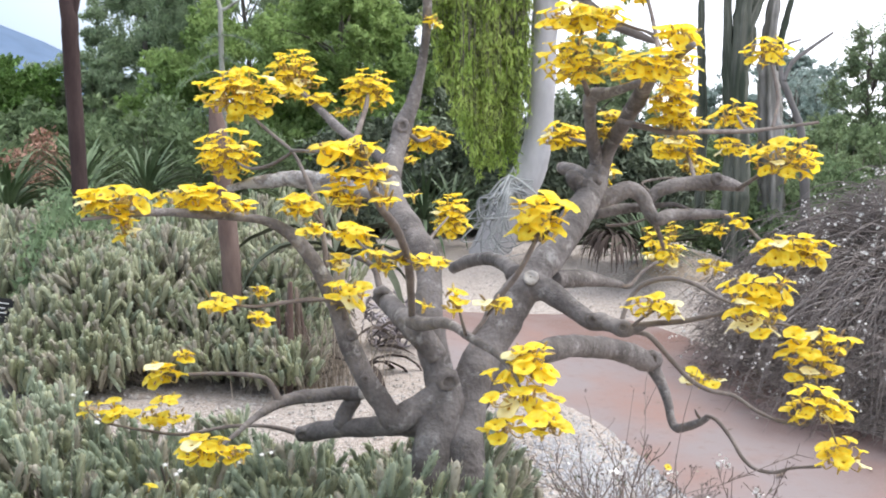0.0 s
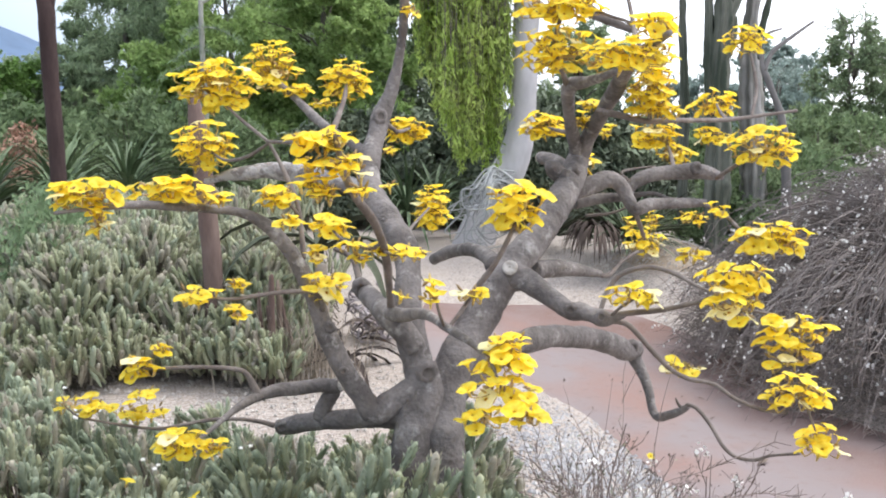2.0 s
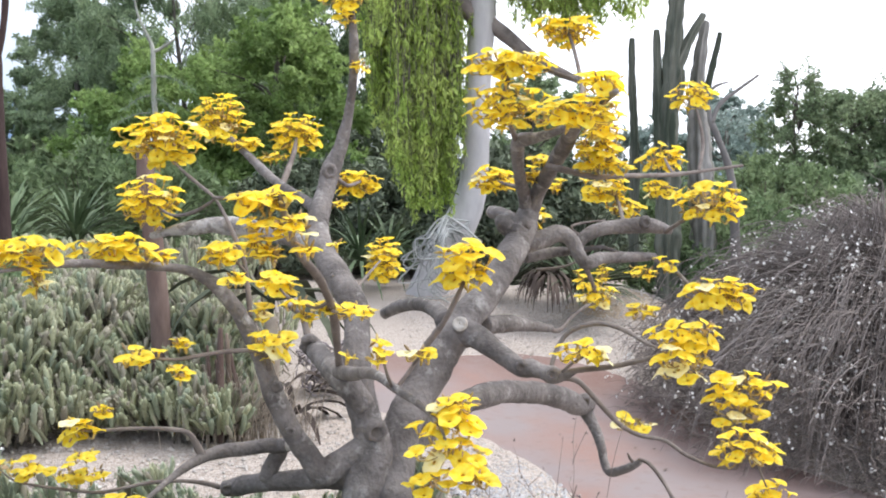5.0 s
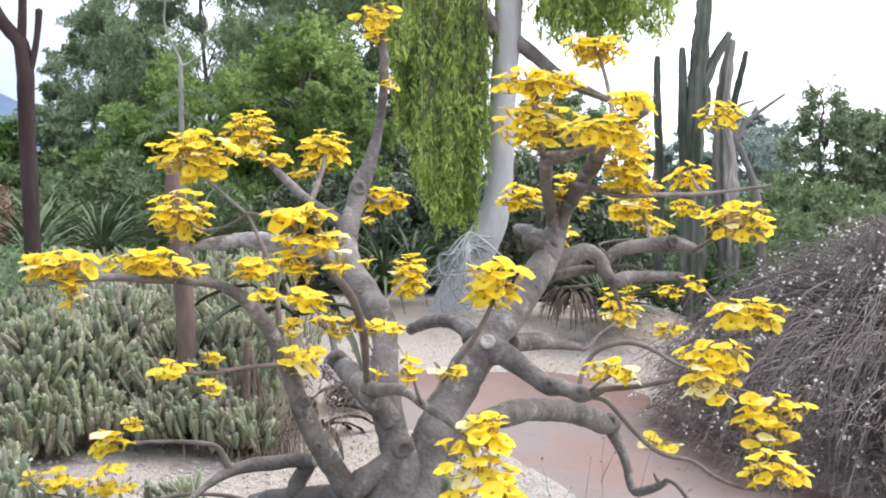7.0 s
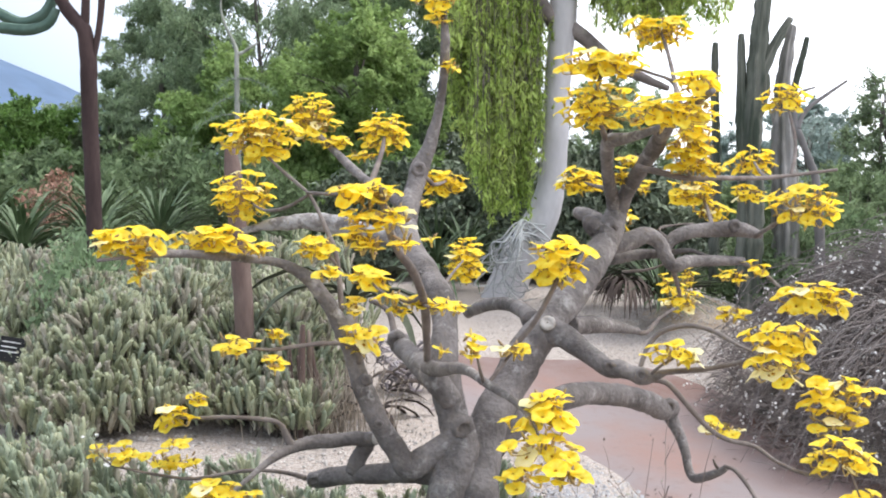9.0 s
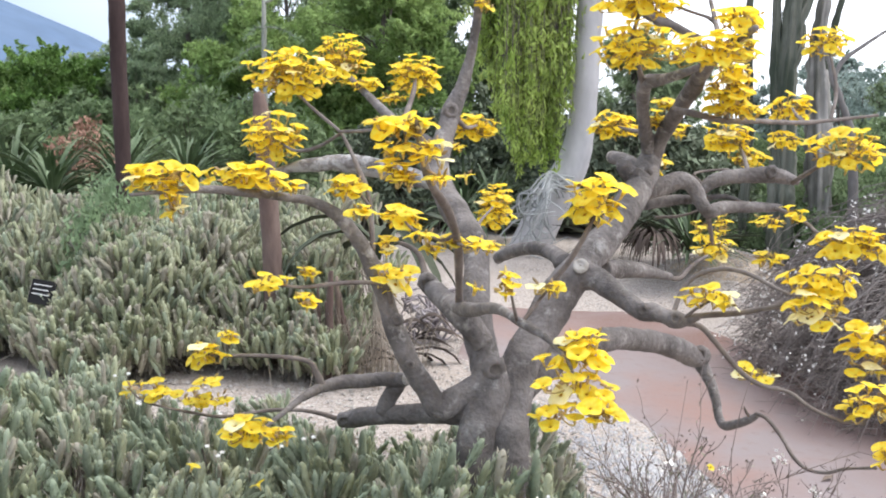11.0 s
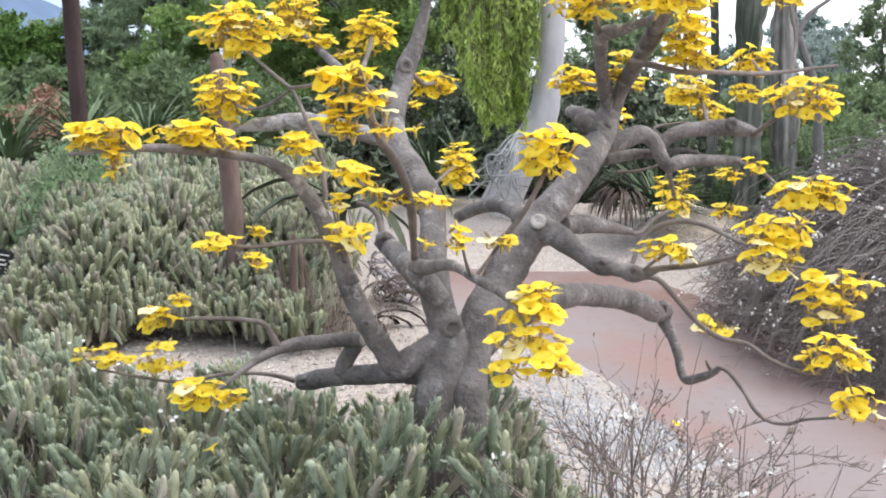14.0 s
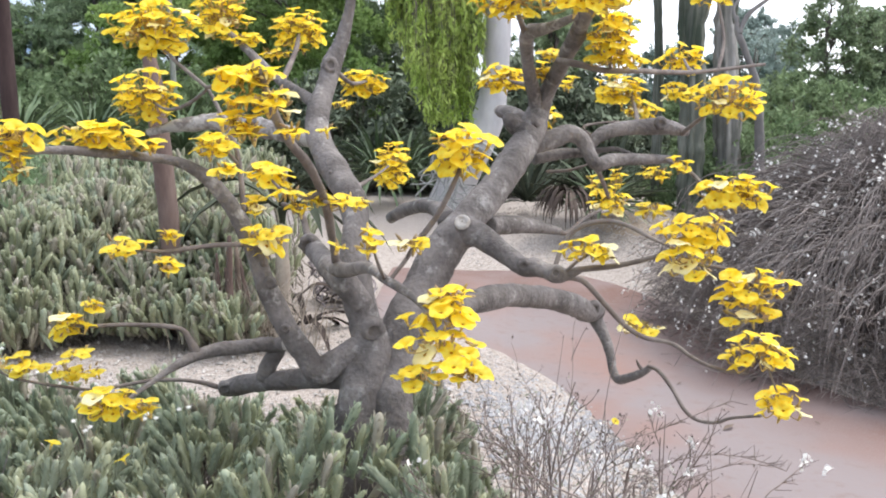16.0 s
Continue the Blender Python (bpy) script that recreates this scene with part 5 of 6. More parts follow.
wr = random.Random(5)
for x, y, h, lean in ((0.42, 2.15, 0.84, (0.1, 0.1)), (0.47, 2.25, 0.88, (0.0, 0.0)), (0.52, 2.2, 0.74, (0.4, 0.0)), (0.33, 2.1, 0.7, (0.3, 0.2)), (0.58, 2.4, 0.74, (0.25, 0.1)), (0.38, 2.45, 0.72, (0.1, 0.1)), (0.64, 2.15, 0.6, (0.7, 0.1)), (0.80, 2.3, 0.62, (0.5, 0.1)), (0.50, 2.5, 0.7, (0.2, 0.0)), (0.66, 2.5, 0.66, (0.1, 0.1)), (0.60, 2.05, 0.66, (0.3, 0.1)), (0.44, 2.35, 0.78, (-0.1, 0.1)), (0.72, 2.42, 0.6, (0.35, 0.0)), (0.38, 2.2, 0.8, (-0.15, 0.0)), (0.95, 2.25, 0.56, (0.5, 0.0))):
    weed(x, y, h, lean, 3, wr, True)
for x, y, h, lean in ((0.30, 2.12, 0.8, (0.12, 0)), (0.34, 2.2, 0.84, (0.05, 0)), (0.27, 2.3, 0.72, (0.08, 0)), (0.33, 2.05, 0.7, (0.25, 0)), (0.38, 2.1, 0.9, (-0.08, 0)), (0.44, 2.2, 0.95, (0.1, 0)), (0.52, 2.3, 0.9, (0.2, 0)), (0.48, 2.05, 0.82, (0.3, 0)), (0.41, 2.4, 0.85, (0.02, 0)), (0.58, 2.15, 0.85, (0.35, 0))):
    weed(x, y, h, lean, 1, wr)


def arching_stem(pts, bloom):
    """A long thin dry stem that bows over the paving, with short side twigs."""
    x, y = 0.62 * pts[0][0] + 0.15, pts[0][1]
    lift = ground_z(x, y) + 0.72 * (pts[0][2] - ground_z(x, y))
    ob = thing("dry_weed", x, y, ground_z(x, y), "long thin dry stem bowing over the path", "weed", "dry weeds")
    s, f = Shape(), Shape()
    run = [(x, y, ground_z(x, y) - 0.02, 0.003), (0.7 * x + 0.3 * pts[0][0], y, lift, 0.0022)] + pts
    tube(s, run, 4, 0.02, cap=False)
    for q in spline(pts, 0.03)[1:]:
        for _ in range(2):
            d = Vector((wr.gauss(0.6, 0.4), wr.gauss(0, 0.4), wr.gauss(0.2, 0.4))).normalized() * wr.uniform(0.015, 0.04)
            b = Vector(q[:3])
            tube(s, [(*b, 0.0012), (*(b + d), 0.0007)], 3, 1.0, cap=False, smoothed=False)
    if bloom:
        b = Vector(pts[-1][:3])
        for _ in range(7):
            c = b + Vector((wr.gauss(0, 0.02), wr.gauss(0, 0.015), wr.gauss(0, 0.015)))
            leaves(f, [c + Vector((wr.gauss(0, 0.004), 0, wr.gauss(0, 0.004))) for _ in range(5)], 0.012, 0.8)
        put("blossom_mass", f, M_WHITEFL, ob, soft=False)["kind"] = "stuff"
    put("stem", s, M_WEED, ob)


arching_stem([(0.504, 2.100, 0.836, 0.0014), (0.641, 2.150, 0.877, 0.0014), (0.811, 2.200, 0.925, 0.0014)], False)
arching_stem([(0.559, 2.050, 0.793, 0.0014), (0.642, 2.100, 0.819, 0.0014), (0.766, 2.150, 0.821, 0.0014), (0.873, 2.200, 0.789, 0.0014), (0.945, 2.200, 0.762, 0.0014)], False)
arching_stem([(0.595, 2.050, 0.768, 0.0014), (0.703, 2.100, 0.790, 0.0014), (0.817, 2.150, 0.799, 0.0014), (0.912, 2.200, 0.772, 0.0014)], False)
arching_stem([(0.851, 2.100, 0.729, 0.0014), (0.918, 2.150, 0.756, 0.0014), (0.985, 2.200, 0.777, 0.0014)], True)
arching_stem([(0.548, 2.050, 0.768, 0.0014), (0.589, 2.100, 0.791, 0.0014), (0.618, 2.150, 0.815, 0.0014)], True)


# ---------------------------------------------------------------- white-barked weeping tree
def weeping_tree():
    ob = thing("weeping_tree", 0.62, 10.5, 0.48, "tall white-barked tree with drooping fresh green foliage", "tree")
    s = Shape()
    tube(s, [(0.46, 10.5, 0.30, 0.26), (0.52, 10.5, 0.51, 0.22), (0.62, 10.5, 0.76, 0.20), (0.77, 10.5, 1.06, 0.19), (0.92, 10.5, 1.36, 0.175), (1.0, 10.5, 1.66, 0.152), (1.035, 10.5, 2.08, 0.141), (1.05, 10.5, 2.56, 0.139), (1.07, 10.5, 3.03, 0.139), (1.1, 10.5, 3.74, 0.14), (1.0, 10.5, 5.4, 0.10)], 20, 0.08, 0.05, seed=3)
    put("trunk", s, M_TRUNKW, ob)
    for pts in ([(1.08, 10.5, 3.42, 0.09), (1.35, 10.45, 3.2, 0.075), (1.65, 10.4, 2.95, 0.065), (1.95, 10.4, 2.8, 0.05), (2.2, 10.4, 2.7, 0.03)],
                [(1.08, 10.5, 3.6, 0.08), (1.4, 10.4, 4.2, 0.06), (2.0, 10.2, 4.6, 0.04)],
                [(1.05, 10.5, 3.3, 0.08), (0.6, 10.3, 3.9, 0.06), (0.1, 10.1, 4.2, 0.04)],
                [(1.05, 10.5, 4.2, 0.07), (0.5, 10.6, 4.9, 0.05), (-0.1, 10.7, 5.1, 0.03)]):
        b = Shape()
        tube(b, pts, 8, 0.08, 0.1)
        put("limb", b, M_DRY, ob)
    hang, strand = Shape(), Shape()
    r = random.Random(12)
    # tresses: middle, depth, lowest tip, width
    tresses = [(0.00, 2.40, 0.05), (0.08, 2.14, 0.05), (0.15, 1.95, 0.05), (0.22, 1.62, 0.055), (0.30, 1.42, 0.055), (0.39, 1.20, 0.06), (0.48, 1.30, 0.055), (0.56, 1.36, 0.05), (0.65, 1.22, 0.055),
               (0.72, 1.47, 0.045), (0.79, 1.78, 0.04), (0.2, 2.3, 0.08), (0.42, 1.9, 0.09), (0.6, 2.0, 0.08), (0.33, 2.5, 0.1), (0.52, 2.7, 0.1), (0.1, 2.9, 0.1)]
    tresses = [(x - 0.02, r.uniform(9.75, 10.35), z, w) for x, z, w in tresses] + [(x, r.uniform(10.4, 10.8), z + r.uniform(0.3, 1.0), w * 1.3) for x, z, w in tresses[:11]]
    tresses += [(r.uniform(1.5, 2.75), r.uniform(9.9, 10.7), 3.02 + r.random() * 0.5, 0.09) for _ in range(20)]
    tresses += [(r.uniform(0.2, 2.4), r.uniform(10.2, 11.2), 3.5 + r.random() * 0.4, 0.12) for _ in range(14)]
    for dx, dy, low, wide in tresses:
        for k in range(22):
            x, y = dx + r.gauss(0, wide), dy + r.gauss(0, wide)
            z0 = low + abs(r.gauss(0, 0.22)) + 2.2 * abs(x - dx)
            z1 = z0 + r.uniform(0.7, 2.2)
            sway = r.gauss(0, 0.04)
            tube(strand, [(x, y, z1, 0.004), (x + sway, y, (z0 + z1) / 2, 0.003), (x + sway * 1.4, y, z0, 0.0015)], 3, 1.0, cap=False, smoothed=False)
            spread = 0.018
            for _ in range(int((z1 - z0) * 9)):       # leaves sit in small tufts along the strand
                u = r.random() ** 1.25
                n = int(rng.integers(3, 8))
                c = np.stack([x + sway * (1.4 - u) + rng.normal(0, spread, n), y + rng.normal(0, spread, n), z0 + (z1 - z0) * u + rng.normal(0, 0.03, n)], 1)
                leaves(hang, c, 0.085, 0.24, droop=0.85)
    put("twig_mass", strand, M_TWIG, ob)["kind"] = "stuff"
    put("crown", hang, M_WEEP, ob, soft=False)["kind"] = "stuff"


weeping_tree()


def strap_plant(name, label, category, x, y, z, n, length, width, material_, arch, r, group="", upward=0.9, trunk=None):
    """A rosette of arching strap leaves, each with a folded section."""
    ob = thing(name, x, y, z, label, category, group)
    s = Shape()
    for k in range(n):
        a = r.uniform(0, 6.283)
        el = r.uniform(0.1, upward)
        L = length * r.uniform(0.6, 1.1)
        d = Vector((math.cos(a) * math.cos(el * 1.5), math.sin(a) * math.cos(el * 1.5), math.sin(el * 1.5)))
        side = Vector((-math.sin(a), math.cos(a), 0))
        p = Vector((x, y, z + 0.03)) + d * 0.03
        prof = []
        for i in range(7):
            u = i / 6
            w = width * (0.7 + 0.5 * u if u < 0.35 else 1.15 * (1 - ((u - 0.35) / 0.65) ** 1.6)) + 0.002
            prof.append((p.copy(), w))
            p = p + d * L / 6
            d = (d + Vector((0, 0, -arch * r.uniform(0.6, 1.4)))).normalized()
        verts, faces = [], []
        for q, w in prof:
            verts += [q - side * w * 0.5, q + Vector((0, 0, -w * 0.28)), q + side * w * 0.5]
        for i in range(6):
            for j in range(2):
                faces.append((i * 3 + j, i * 3 + j + 1, i * 3 + j + 4, i * 3 + j + 3))
        if n <= 12:                # few broad leaves: each a part of its own
            one = Shape()
            one.add(verts, faces)
            put("leaf", one, material_, ob)
        else:
            s.add(verts, faces)
    if n > 12:
        put("rosette", s, material_, ob)["kind"] = "stuff"
    if trunk:
        t = Shape()
        tube(t, trunk, 10, 0.05, 0.2)
        put("trunk", t, M_STRAW, ob)
    return ob


sr = random.Random(3)
def trailing_plant():
    x, y, z = 0.84, 10.16, 1.27
    ob = thing("trailing_plant", x, y, ground_z(x, y), "pale grey tangle of trailing stems on the white trunk's foot", "plant")
    s = Shape()
    for k in range(26):
        w = sr.uniform(0.25, 1.0)
        low = sr.uniform(0.42, 0.95)
        px, py = x - 0.16 - 0.32 * w + sr.gauss(0, 0.04), y - 0.12 - 0.2 * sr.random()
        tube(s, [(x + sr.gauss(0, 0.09), y, z - 0.25 * sr.random(), 0.010), (x - 0.10 - 0.12 * w, y - 0.1, z + sr.uniform(-0.14, 0.06), 0.010), (px + 0.06, py, z - 0.12 - sr.uniform(0, 0.25), 0.009), (px + sr.gauss(0, 0.07), py, low + 0.2, 0.008), (px + sr.gauss(0.03, 0.12), py, low, 0.007), (px + sr.gauss(0.1, 0.14), py - 0.02, low + sr.uniform(-0.08, 0.12), 0.005)], 5, 0.06)
    put("stem_tangle", s, M_GREYLEAF, ob)["kind"] = "stuff"


trailing_plant()
strap_plant("dry_aloe", "aloe with a skirt of dead brown leaves", "aloe", 1.52, 8.75, 0.78, 110, 0.46, 0.02, M_DEADDARK, 0.6, sr, upward=0.45)
strap_plant("dark_agave", "dark green spiky agave among the gravel", "agave", 2.0, 9.6, 0.6, 60, 0.8, 0.06, M_DARKLEAF, 0.08, sr)
strap_plant("dark_agave", "dark green spiky agave among the gravel", "agave", 1.3, 9.9, 0.6, 40, 0.7, 0.05, M_DARKLEAF, 0.1, sr)
for x, y, L, n in ((-0.2, 10.6, 0.9, 46), (0.1, 11.2, 0.9, 40), (-3.75, 8.5, 0.9, 80), (-4.3, 8.9, 1.0, 80), (-3.3, 9.0, 0.9, 70), (-5.0, 9.4, 1.1, 70), (-5.9, 10.2, 1.3, 60), (-3.9, 10.8, 1.0, 50), (-3.0, 10.0, 0.9, 60), (-2.2, 10.4, 0.9, 50)):
    strap_plant("agave", "green agave with arching pointed leaves", "agave", x, y, ground_z(x, y) + (0.55 if x < -2 else 0.25), int(n * 1.6), L * 0.9, 0.036, M_AGAVE, 0.26, sr, "agaves")
strap_plant("thin_leaved_agave", "agave with many thin grey-green leaves under the branches", "agave", 1.85, 8.9, 0.62, 110, 0.62, 0.022, M_AGAVE, 0.16, sr, upward=0.8)
strap_plant("yucca", "small yucca with broad drooping dark leaves and a scaly stem", "yucca", -0.60, 5.65, 0.97, 10, 0.8, 0.08, M_DARKLEAF, 0.42, sr, upward=0.6, trunk=[(-0.60, 5.65, 0.28, 0.045), (-0.60, 5.65, 0.6, 0.042), (-0.6, 5.65, 0.9, 0.035)])
strap_plant("dark_bromeliad", "low plant with dark arching strap leaves on gravel", "plant", -0.47, 5.55, 0.33, 9, 0.55, 0.042, M_SPINE, 0.34, sr, upward=0.7)


# ---------------------------------------------------------------- bare stems and columns
def bare_stem():
    ob = thing("bare_trunk", -1.22, 5.6, 0.3, "straight bare brown trunk rising out of the shrub", "tree trunk")
    s = Shape()
    tube(s, [(-1.19, 5.6, 0.25, 0.062), (-1.21, 5.6, 0.9, 0.056), (-1.24, 5.6, 1.35, 0.054), (-1.27, 5.6, 1.7, 0.05), (-1.29, 5.62, 1.85, 0.03)], 14, 0.05, 0.08)
    put("stem", s, M_BROWN, ob)


def flower_stalk():
    ob = thing("dry_stalk", -2.75, 12.5, 0.5, "tall pale dry forked stalk among the trees", "stalk")
    for pts in ([(-2.73, 12.5, 0.4, 0.042), (-2.76, 12.5, 2.3, 0.037), (-2.77, 12.5, 2.8, 0.034), (-2.77, 12.5, 3.2, 0.03), (-2.77, 12.5, 3.32, 0.027), (-2.81, 12.5, 3.45, 0.019), (-2.91, 12.5, 3.66, 0.016), (-2.97, 12.5, 3.88, 0.014), (-2.95, 12.5, 4.1, 0.012), (-2.9, 12.5, 4.6, 0.008)],
                [(-2.77, 12.5, 3.3, 0.024), (-2.70, 12.5, 3.32, 0.021), (-2.62, 12.5, 3.37, 0.018), (-2.50, 12.5, 3.45, 0.01)]):
        s = Shape()
        tube(s, pts, 8, 0.06, 0.12)
        put("stem", s, M_STALK, ob)
    for z, side, long in ((3.0, 1, 0.5), (3.0, -1, 0.24), (2.76, -1, 0.34), (2.72, 1, 0.28), (2.55, -1, 0.5), (2.4, 1, 0.4)):
        s, f = Shape(), Shape()
        pts = [(-2.77 + side * long * u, 12.5 - 0.1 * u, z + 0.03 * u - 0.22 * u * u, 0.009 * (1.2 - u)) for u in (0.0, 0.35, 0.7, 1.0)]
        tube(s, pts, 5, 0.08, cap=False)
        for p in spline(pts, 0.05):
            leaves(f, [np.array(p[:3]) + rng.normal(size=3) * 0.015 for _ in range(4)], 0.13, 0.14, droop=0.7)
        twig = put("side_twig", s, M_STALK, ob)
        put("leaf_tuft", f, M_TUFT, twig, soft=False)["kind"] = "stuff"


def dark_column():
    x, y = -2.47, 6.6
    ob = thing("candelabra_tree", x, y, ground_z(x, y), "dark reddish-brown trunked candelabra tree with green arms", "tree")
    for name, pts, m in (("trunk", [(x + 0.05, y, 0.3, 0.068), (x + 0.046, y, 1.10, 0.066), (x + 0.035, y, 1.65, 0.066), (x + 0.02, y, 2.1, 0.066), (x + 0.015, y, 2.45, 0.068), (x - 0.01, y, 2.66, 0.062), (x - 0.07, y, 2.73, 0.056), (x - 0.14, y, 2.82, 0.052), (x - 0.2, y, 2.95, 0.047), (x - 0.24, y, 3.15, 0.042)], M_POLE),
                         ("arm", [(x + 0.03, y, 2.42, 0.028), (x + 0.07, y, 2.58, 0.027), (x + 0.095, y, 2.72, 0.026), (x + 0.11, y, 2.88, 0.028)], M_POLE),
                         ("arm", [(x - 0.01, y, 2.62, 0.036), (x + 0.0, y, 2.8, 0.035), (x + 0.01, y, 3.1, 0.032)], M_POLE),
                         ("green_arm", [(x - 0.19, y, 2.80, 0.035), (x - 0.24, y, 2.71, 0.045), (x - 0.32, y, 2.67, 0.052), (x - 0.46, y, 2.66, 0.052), (x - 0.7, y, 2.72, 0.05), (x - 0.9, y, 2.95, 0.045)], M_ARM),
                         ("green_arm", [(x - 0.22, y + 0.12, 3.0, 0.042), (x - 0.29, y + 0.12, 2.83, 0.048), (x - 0.36, y + 0.12, 2.76, 0.052), (x - 0.5, y + 0.12, 2.73, 0.052), (x - 0.75, y + 0.12, 2.85, 0.05)], M_ARM)):
        s = Shape()
        slim = 0.62 if name == "green_arm" else 0.8
        tube(s, [(a, b, c, q * slim) for a, b, c, q in pts], 12, 0.05, 0.08, ribs=6 if name == "green_arm" else 0)
        put(name, s, m, ob)


def column_cactus(label, columns):
    """Ribbed columns and arms, each given by a few points with radii; the first runs down to the ground."""
    x, y = columns[0][0][0], columns[0][0][1]
    g = ground_z(x, y)
    ob = thing("column_cactus", x, y, g, label, "cactus", "column cacti")
    for k, pts in enumerate(columns):
        if pts[0][2] < 1.8:
            pts = [(pts[0][0], pts[0][1], g - 0.05, pts[0][3])] + pts
        s = Shape()
        pts = [(a, b, c, q * (0.8 if "dying" in label else 0.95)) for a, b, c, q in pts]
        tube(s, pts, 28, 0.04, 0.24, ribs=7, seed=k * 3.1 + x)
        put("column" if k == 0 else "arm", s, M_CACTUSG if k == 0 and "dying" in label else M_CACTUS, ob)


bare_stem()
flower_stalk()
dark_column()
column_cactus("tall weathered grey-green columnar cactus with slanting arms", [
    [(2.79, 9.40, 1.25, 0.109), (2.79, 9.42, 1.79, 0.103), (2.78, 9.44, 2.12, 0.092), (2.82, 9.46, 2.61, 0.087), (2.86, 9.49, 3.15, 0.076), (2.90, 9.51, 3.59, 0.060), (2.91, 9.52, 3.80, 0.038)],
    [(2.75, 9.40, 1.31, 0.076), (2.76, 9.42, 1.79, 0.065), (2.70, 9.44, 2.12, 0.049), (2.69, 9.47, 2.61, 0.043), (2.68, 9.49, 3.12, 0.027)],
    [(2.82, 9.46, 2.50, 0.054), (2.91, 9.47, 2.83, 0.049), (3.02, 9.48, 3.07, 0.043), (3.14, 9.48, 3.27, 0.027)],
    [(2.84, 9.45, 2.34, 0.043), (2.91, 9.46, 2.55, 0.043), (2.92, 9.46, 2.74, 0.027)]])
column_cactus("dying grey columnar cactus with a pale bare base", [
    [(3.19, 9.56, 1.25, 0.133), (3.16, 9.59, 1.74, 0.133), (3.14, 9.61, 2.13, 0.116), (3.13, 9.63, 2.57, 0.083), (3.16, 9.64, 2.90, 0.066), (3.22, 9.66, 3.23, 0.044)],
    [(3.19, 9.62, 2.35, 0.050), (3.25, 9.63, 2.66, 0.039), (3.31, 9.64, 2.90, 0.033), (3.36, 9.65, 3.12, 0.022)]])
column_cactus("slim single grey-green columnar cactus", [[(2.57, 9.85, 1.74, 0.045), (2.57, 9.87, 2.14, 0.040), (2.55, 9.90, 2.65, 0.034), (2.55, 9.92, 3.10, 0.028)]])


def dead_snag():
    x, y = 3.17, 8.6
    g = ground_z(x, y)
    ob = thing("dead_snag", x, y, g, "bleached dead branching snag beside the cacti", "dead tree")
    for pts in ([(x + 0.02, y, g - 0.05, 0.08), (3.15, 8.60, 1.34, 0.070), (3.11, 8.63, 1.75, 0.060), (3.02, 8.64, 2.01, 0.050), (2.94, 8.66, 2.21, 0.045), (2.93, 8.66, 2.33, 0.030)],
                [(2.95, 8.65, 2.18, 0.040), (3.02, 8.66, 2.34, 0.035), (3.17, 8.66, 2.46, 0.030), (3.37, 8.66, 2.60, 0.020)],
                [(2.93, 8.66, 2.28, 0.03), (2.9, 8.67, 2.40, 0.025), (2.98, 8.67, 2.50, 0.025), (3.10, 8.67, 2.54, 0.015)]):
        s = Shape()
        tube(s, [(a, b, c, q * 0.58) for a, b, c, q in pts], 9, 0.04, 0.25)
        put("branch", s, M_DEAD, ob)


dead_snag()


# ---------------------------------------------------------------- background trees and hedges
def leafy_tree(x, y, height, radius, clumps, per, size, mat_, label, seed, droop=0.0, low=0.25, name="tree", trunk_r=0.1, airy=0.0):
    """Trunk, limbs and a crown of ragged leaf sprays; airy thins the top of the crown and lets its twigs show."""
    r = random.Random(seed)
    g = ground_z(x, y) if y < 14 else 0.5
    ob = thing(name, x, y, g, label, "tree", "background trees")
    t, c = Shape(), Shape()
    tube(t, [(x, y, g - 0.1, trunk_r), (x + 0.1, y, g + height * 0.3, trunk_r * 0.8), (x - 0.1, y, g + height * 0.65, trunk_r * 0.5), (x, y, g + height * 0.9, trunk_r * 0.12)], 8, 0.5, 0.1)
    fine = droop > 0.15
    for k in range(clumps):
        u = r.uniform(low, 1.0)
        a = r.uniform(0, 6.283)
        rise = (u - low) / (1 - low)
        wide = radius * math.sin(math.pi * min(0.97, 0.12 + 0.82 * rise)) ** 0.6
        d = wide * r.uniform(0.2, 0.95)
        cx, cy, cz = x + d * math.cos(a), y + d * math.sin(a), g + height * u * 0.96
        q = radius * r.uniform(0.18, 0.36)
        n = int(per * 2.3 * (1 - airy * rise))
        pts = []
        for _ in range(8):
            out = Vector((math.cos(a) * 0.6 + r.gauss(0, 0.7), math.sin(a) * 0.6 + r.gauss(0, 0.7), r.gauss(0.15 - droop * 1.5, 0.55))).normalized() * q * r.uniform(0.5, 1.5)
            along = rng.random(n // 8) ** 0.8
            thick = q * 0.2 * (1.15 - along)[:, None]
            pts.append(np.array((cx, cy, cz)) + along[:, None] * np.array(out) + rng.normal(size=(n // 8, 3)) * thick)
            if airy and rise > 0.5:
                tube(t, [(cx, cy, cz, 0.008), (cx + out.x * 1.1, cy + out.y * 1.1, cz + out.z * 1.1, 0.003)], 3, 1.0, cap=False, smoothed=False)
        leaves(c, np.concatenate(pts), size * (0.95 if fine else 0.72), 0.24 if fine else 0.55, droop=droop * 1.6, far=True)
        if k % 3 == 0:
            tube(t, [(x, y, cz - height * 0.12, trunk_r * 0.28), ((x + cx) / 2, (y + cy) / 2, cz - height * 0.03, trunk_r * 0.18), (cx, cy, cz, 0.008)], 5, 0.8, cap=False)
    put("trunk", t, M_FARBARK, ob)
    put("crown", c, mat_, ob, soft=False)["kind"] = "stuff"
    return ob


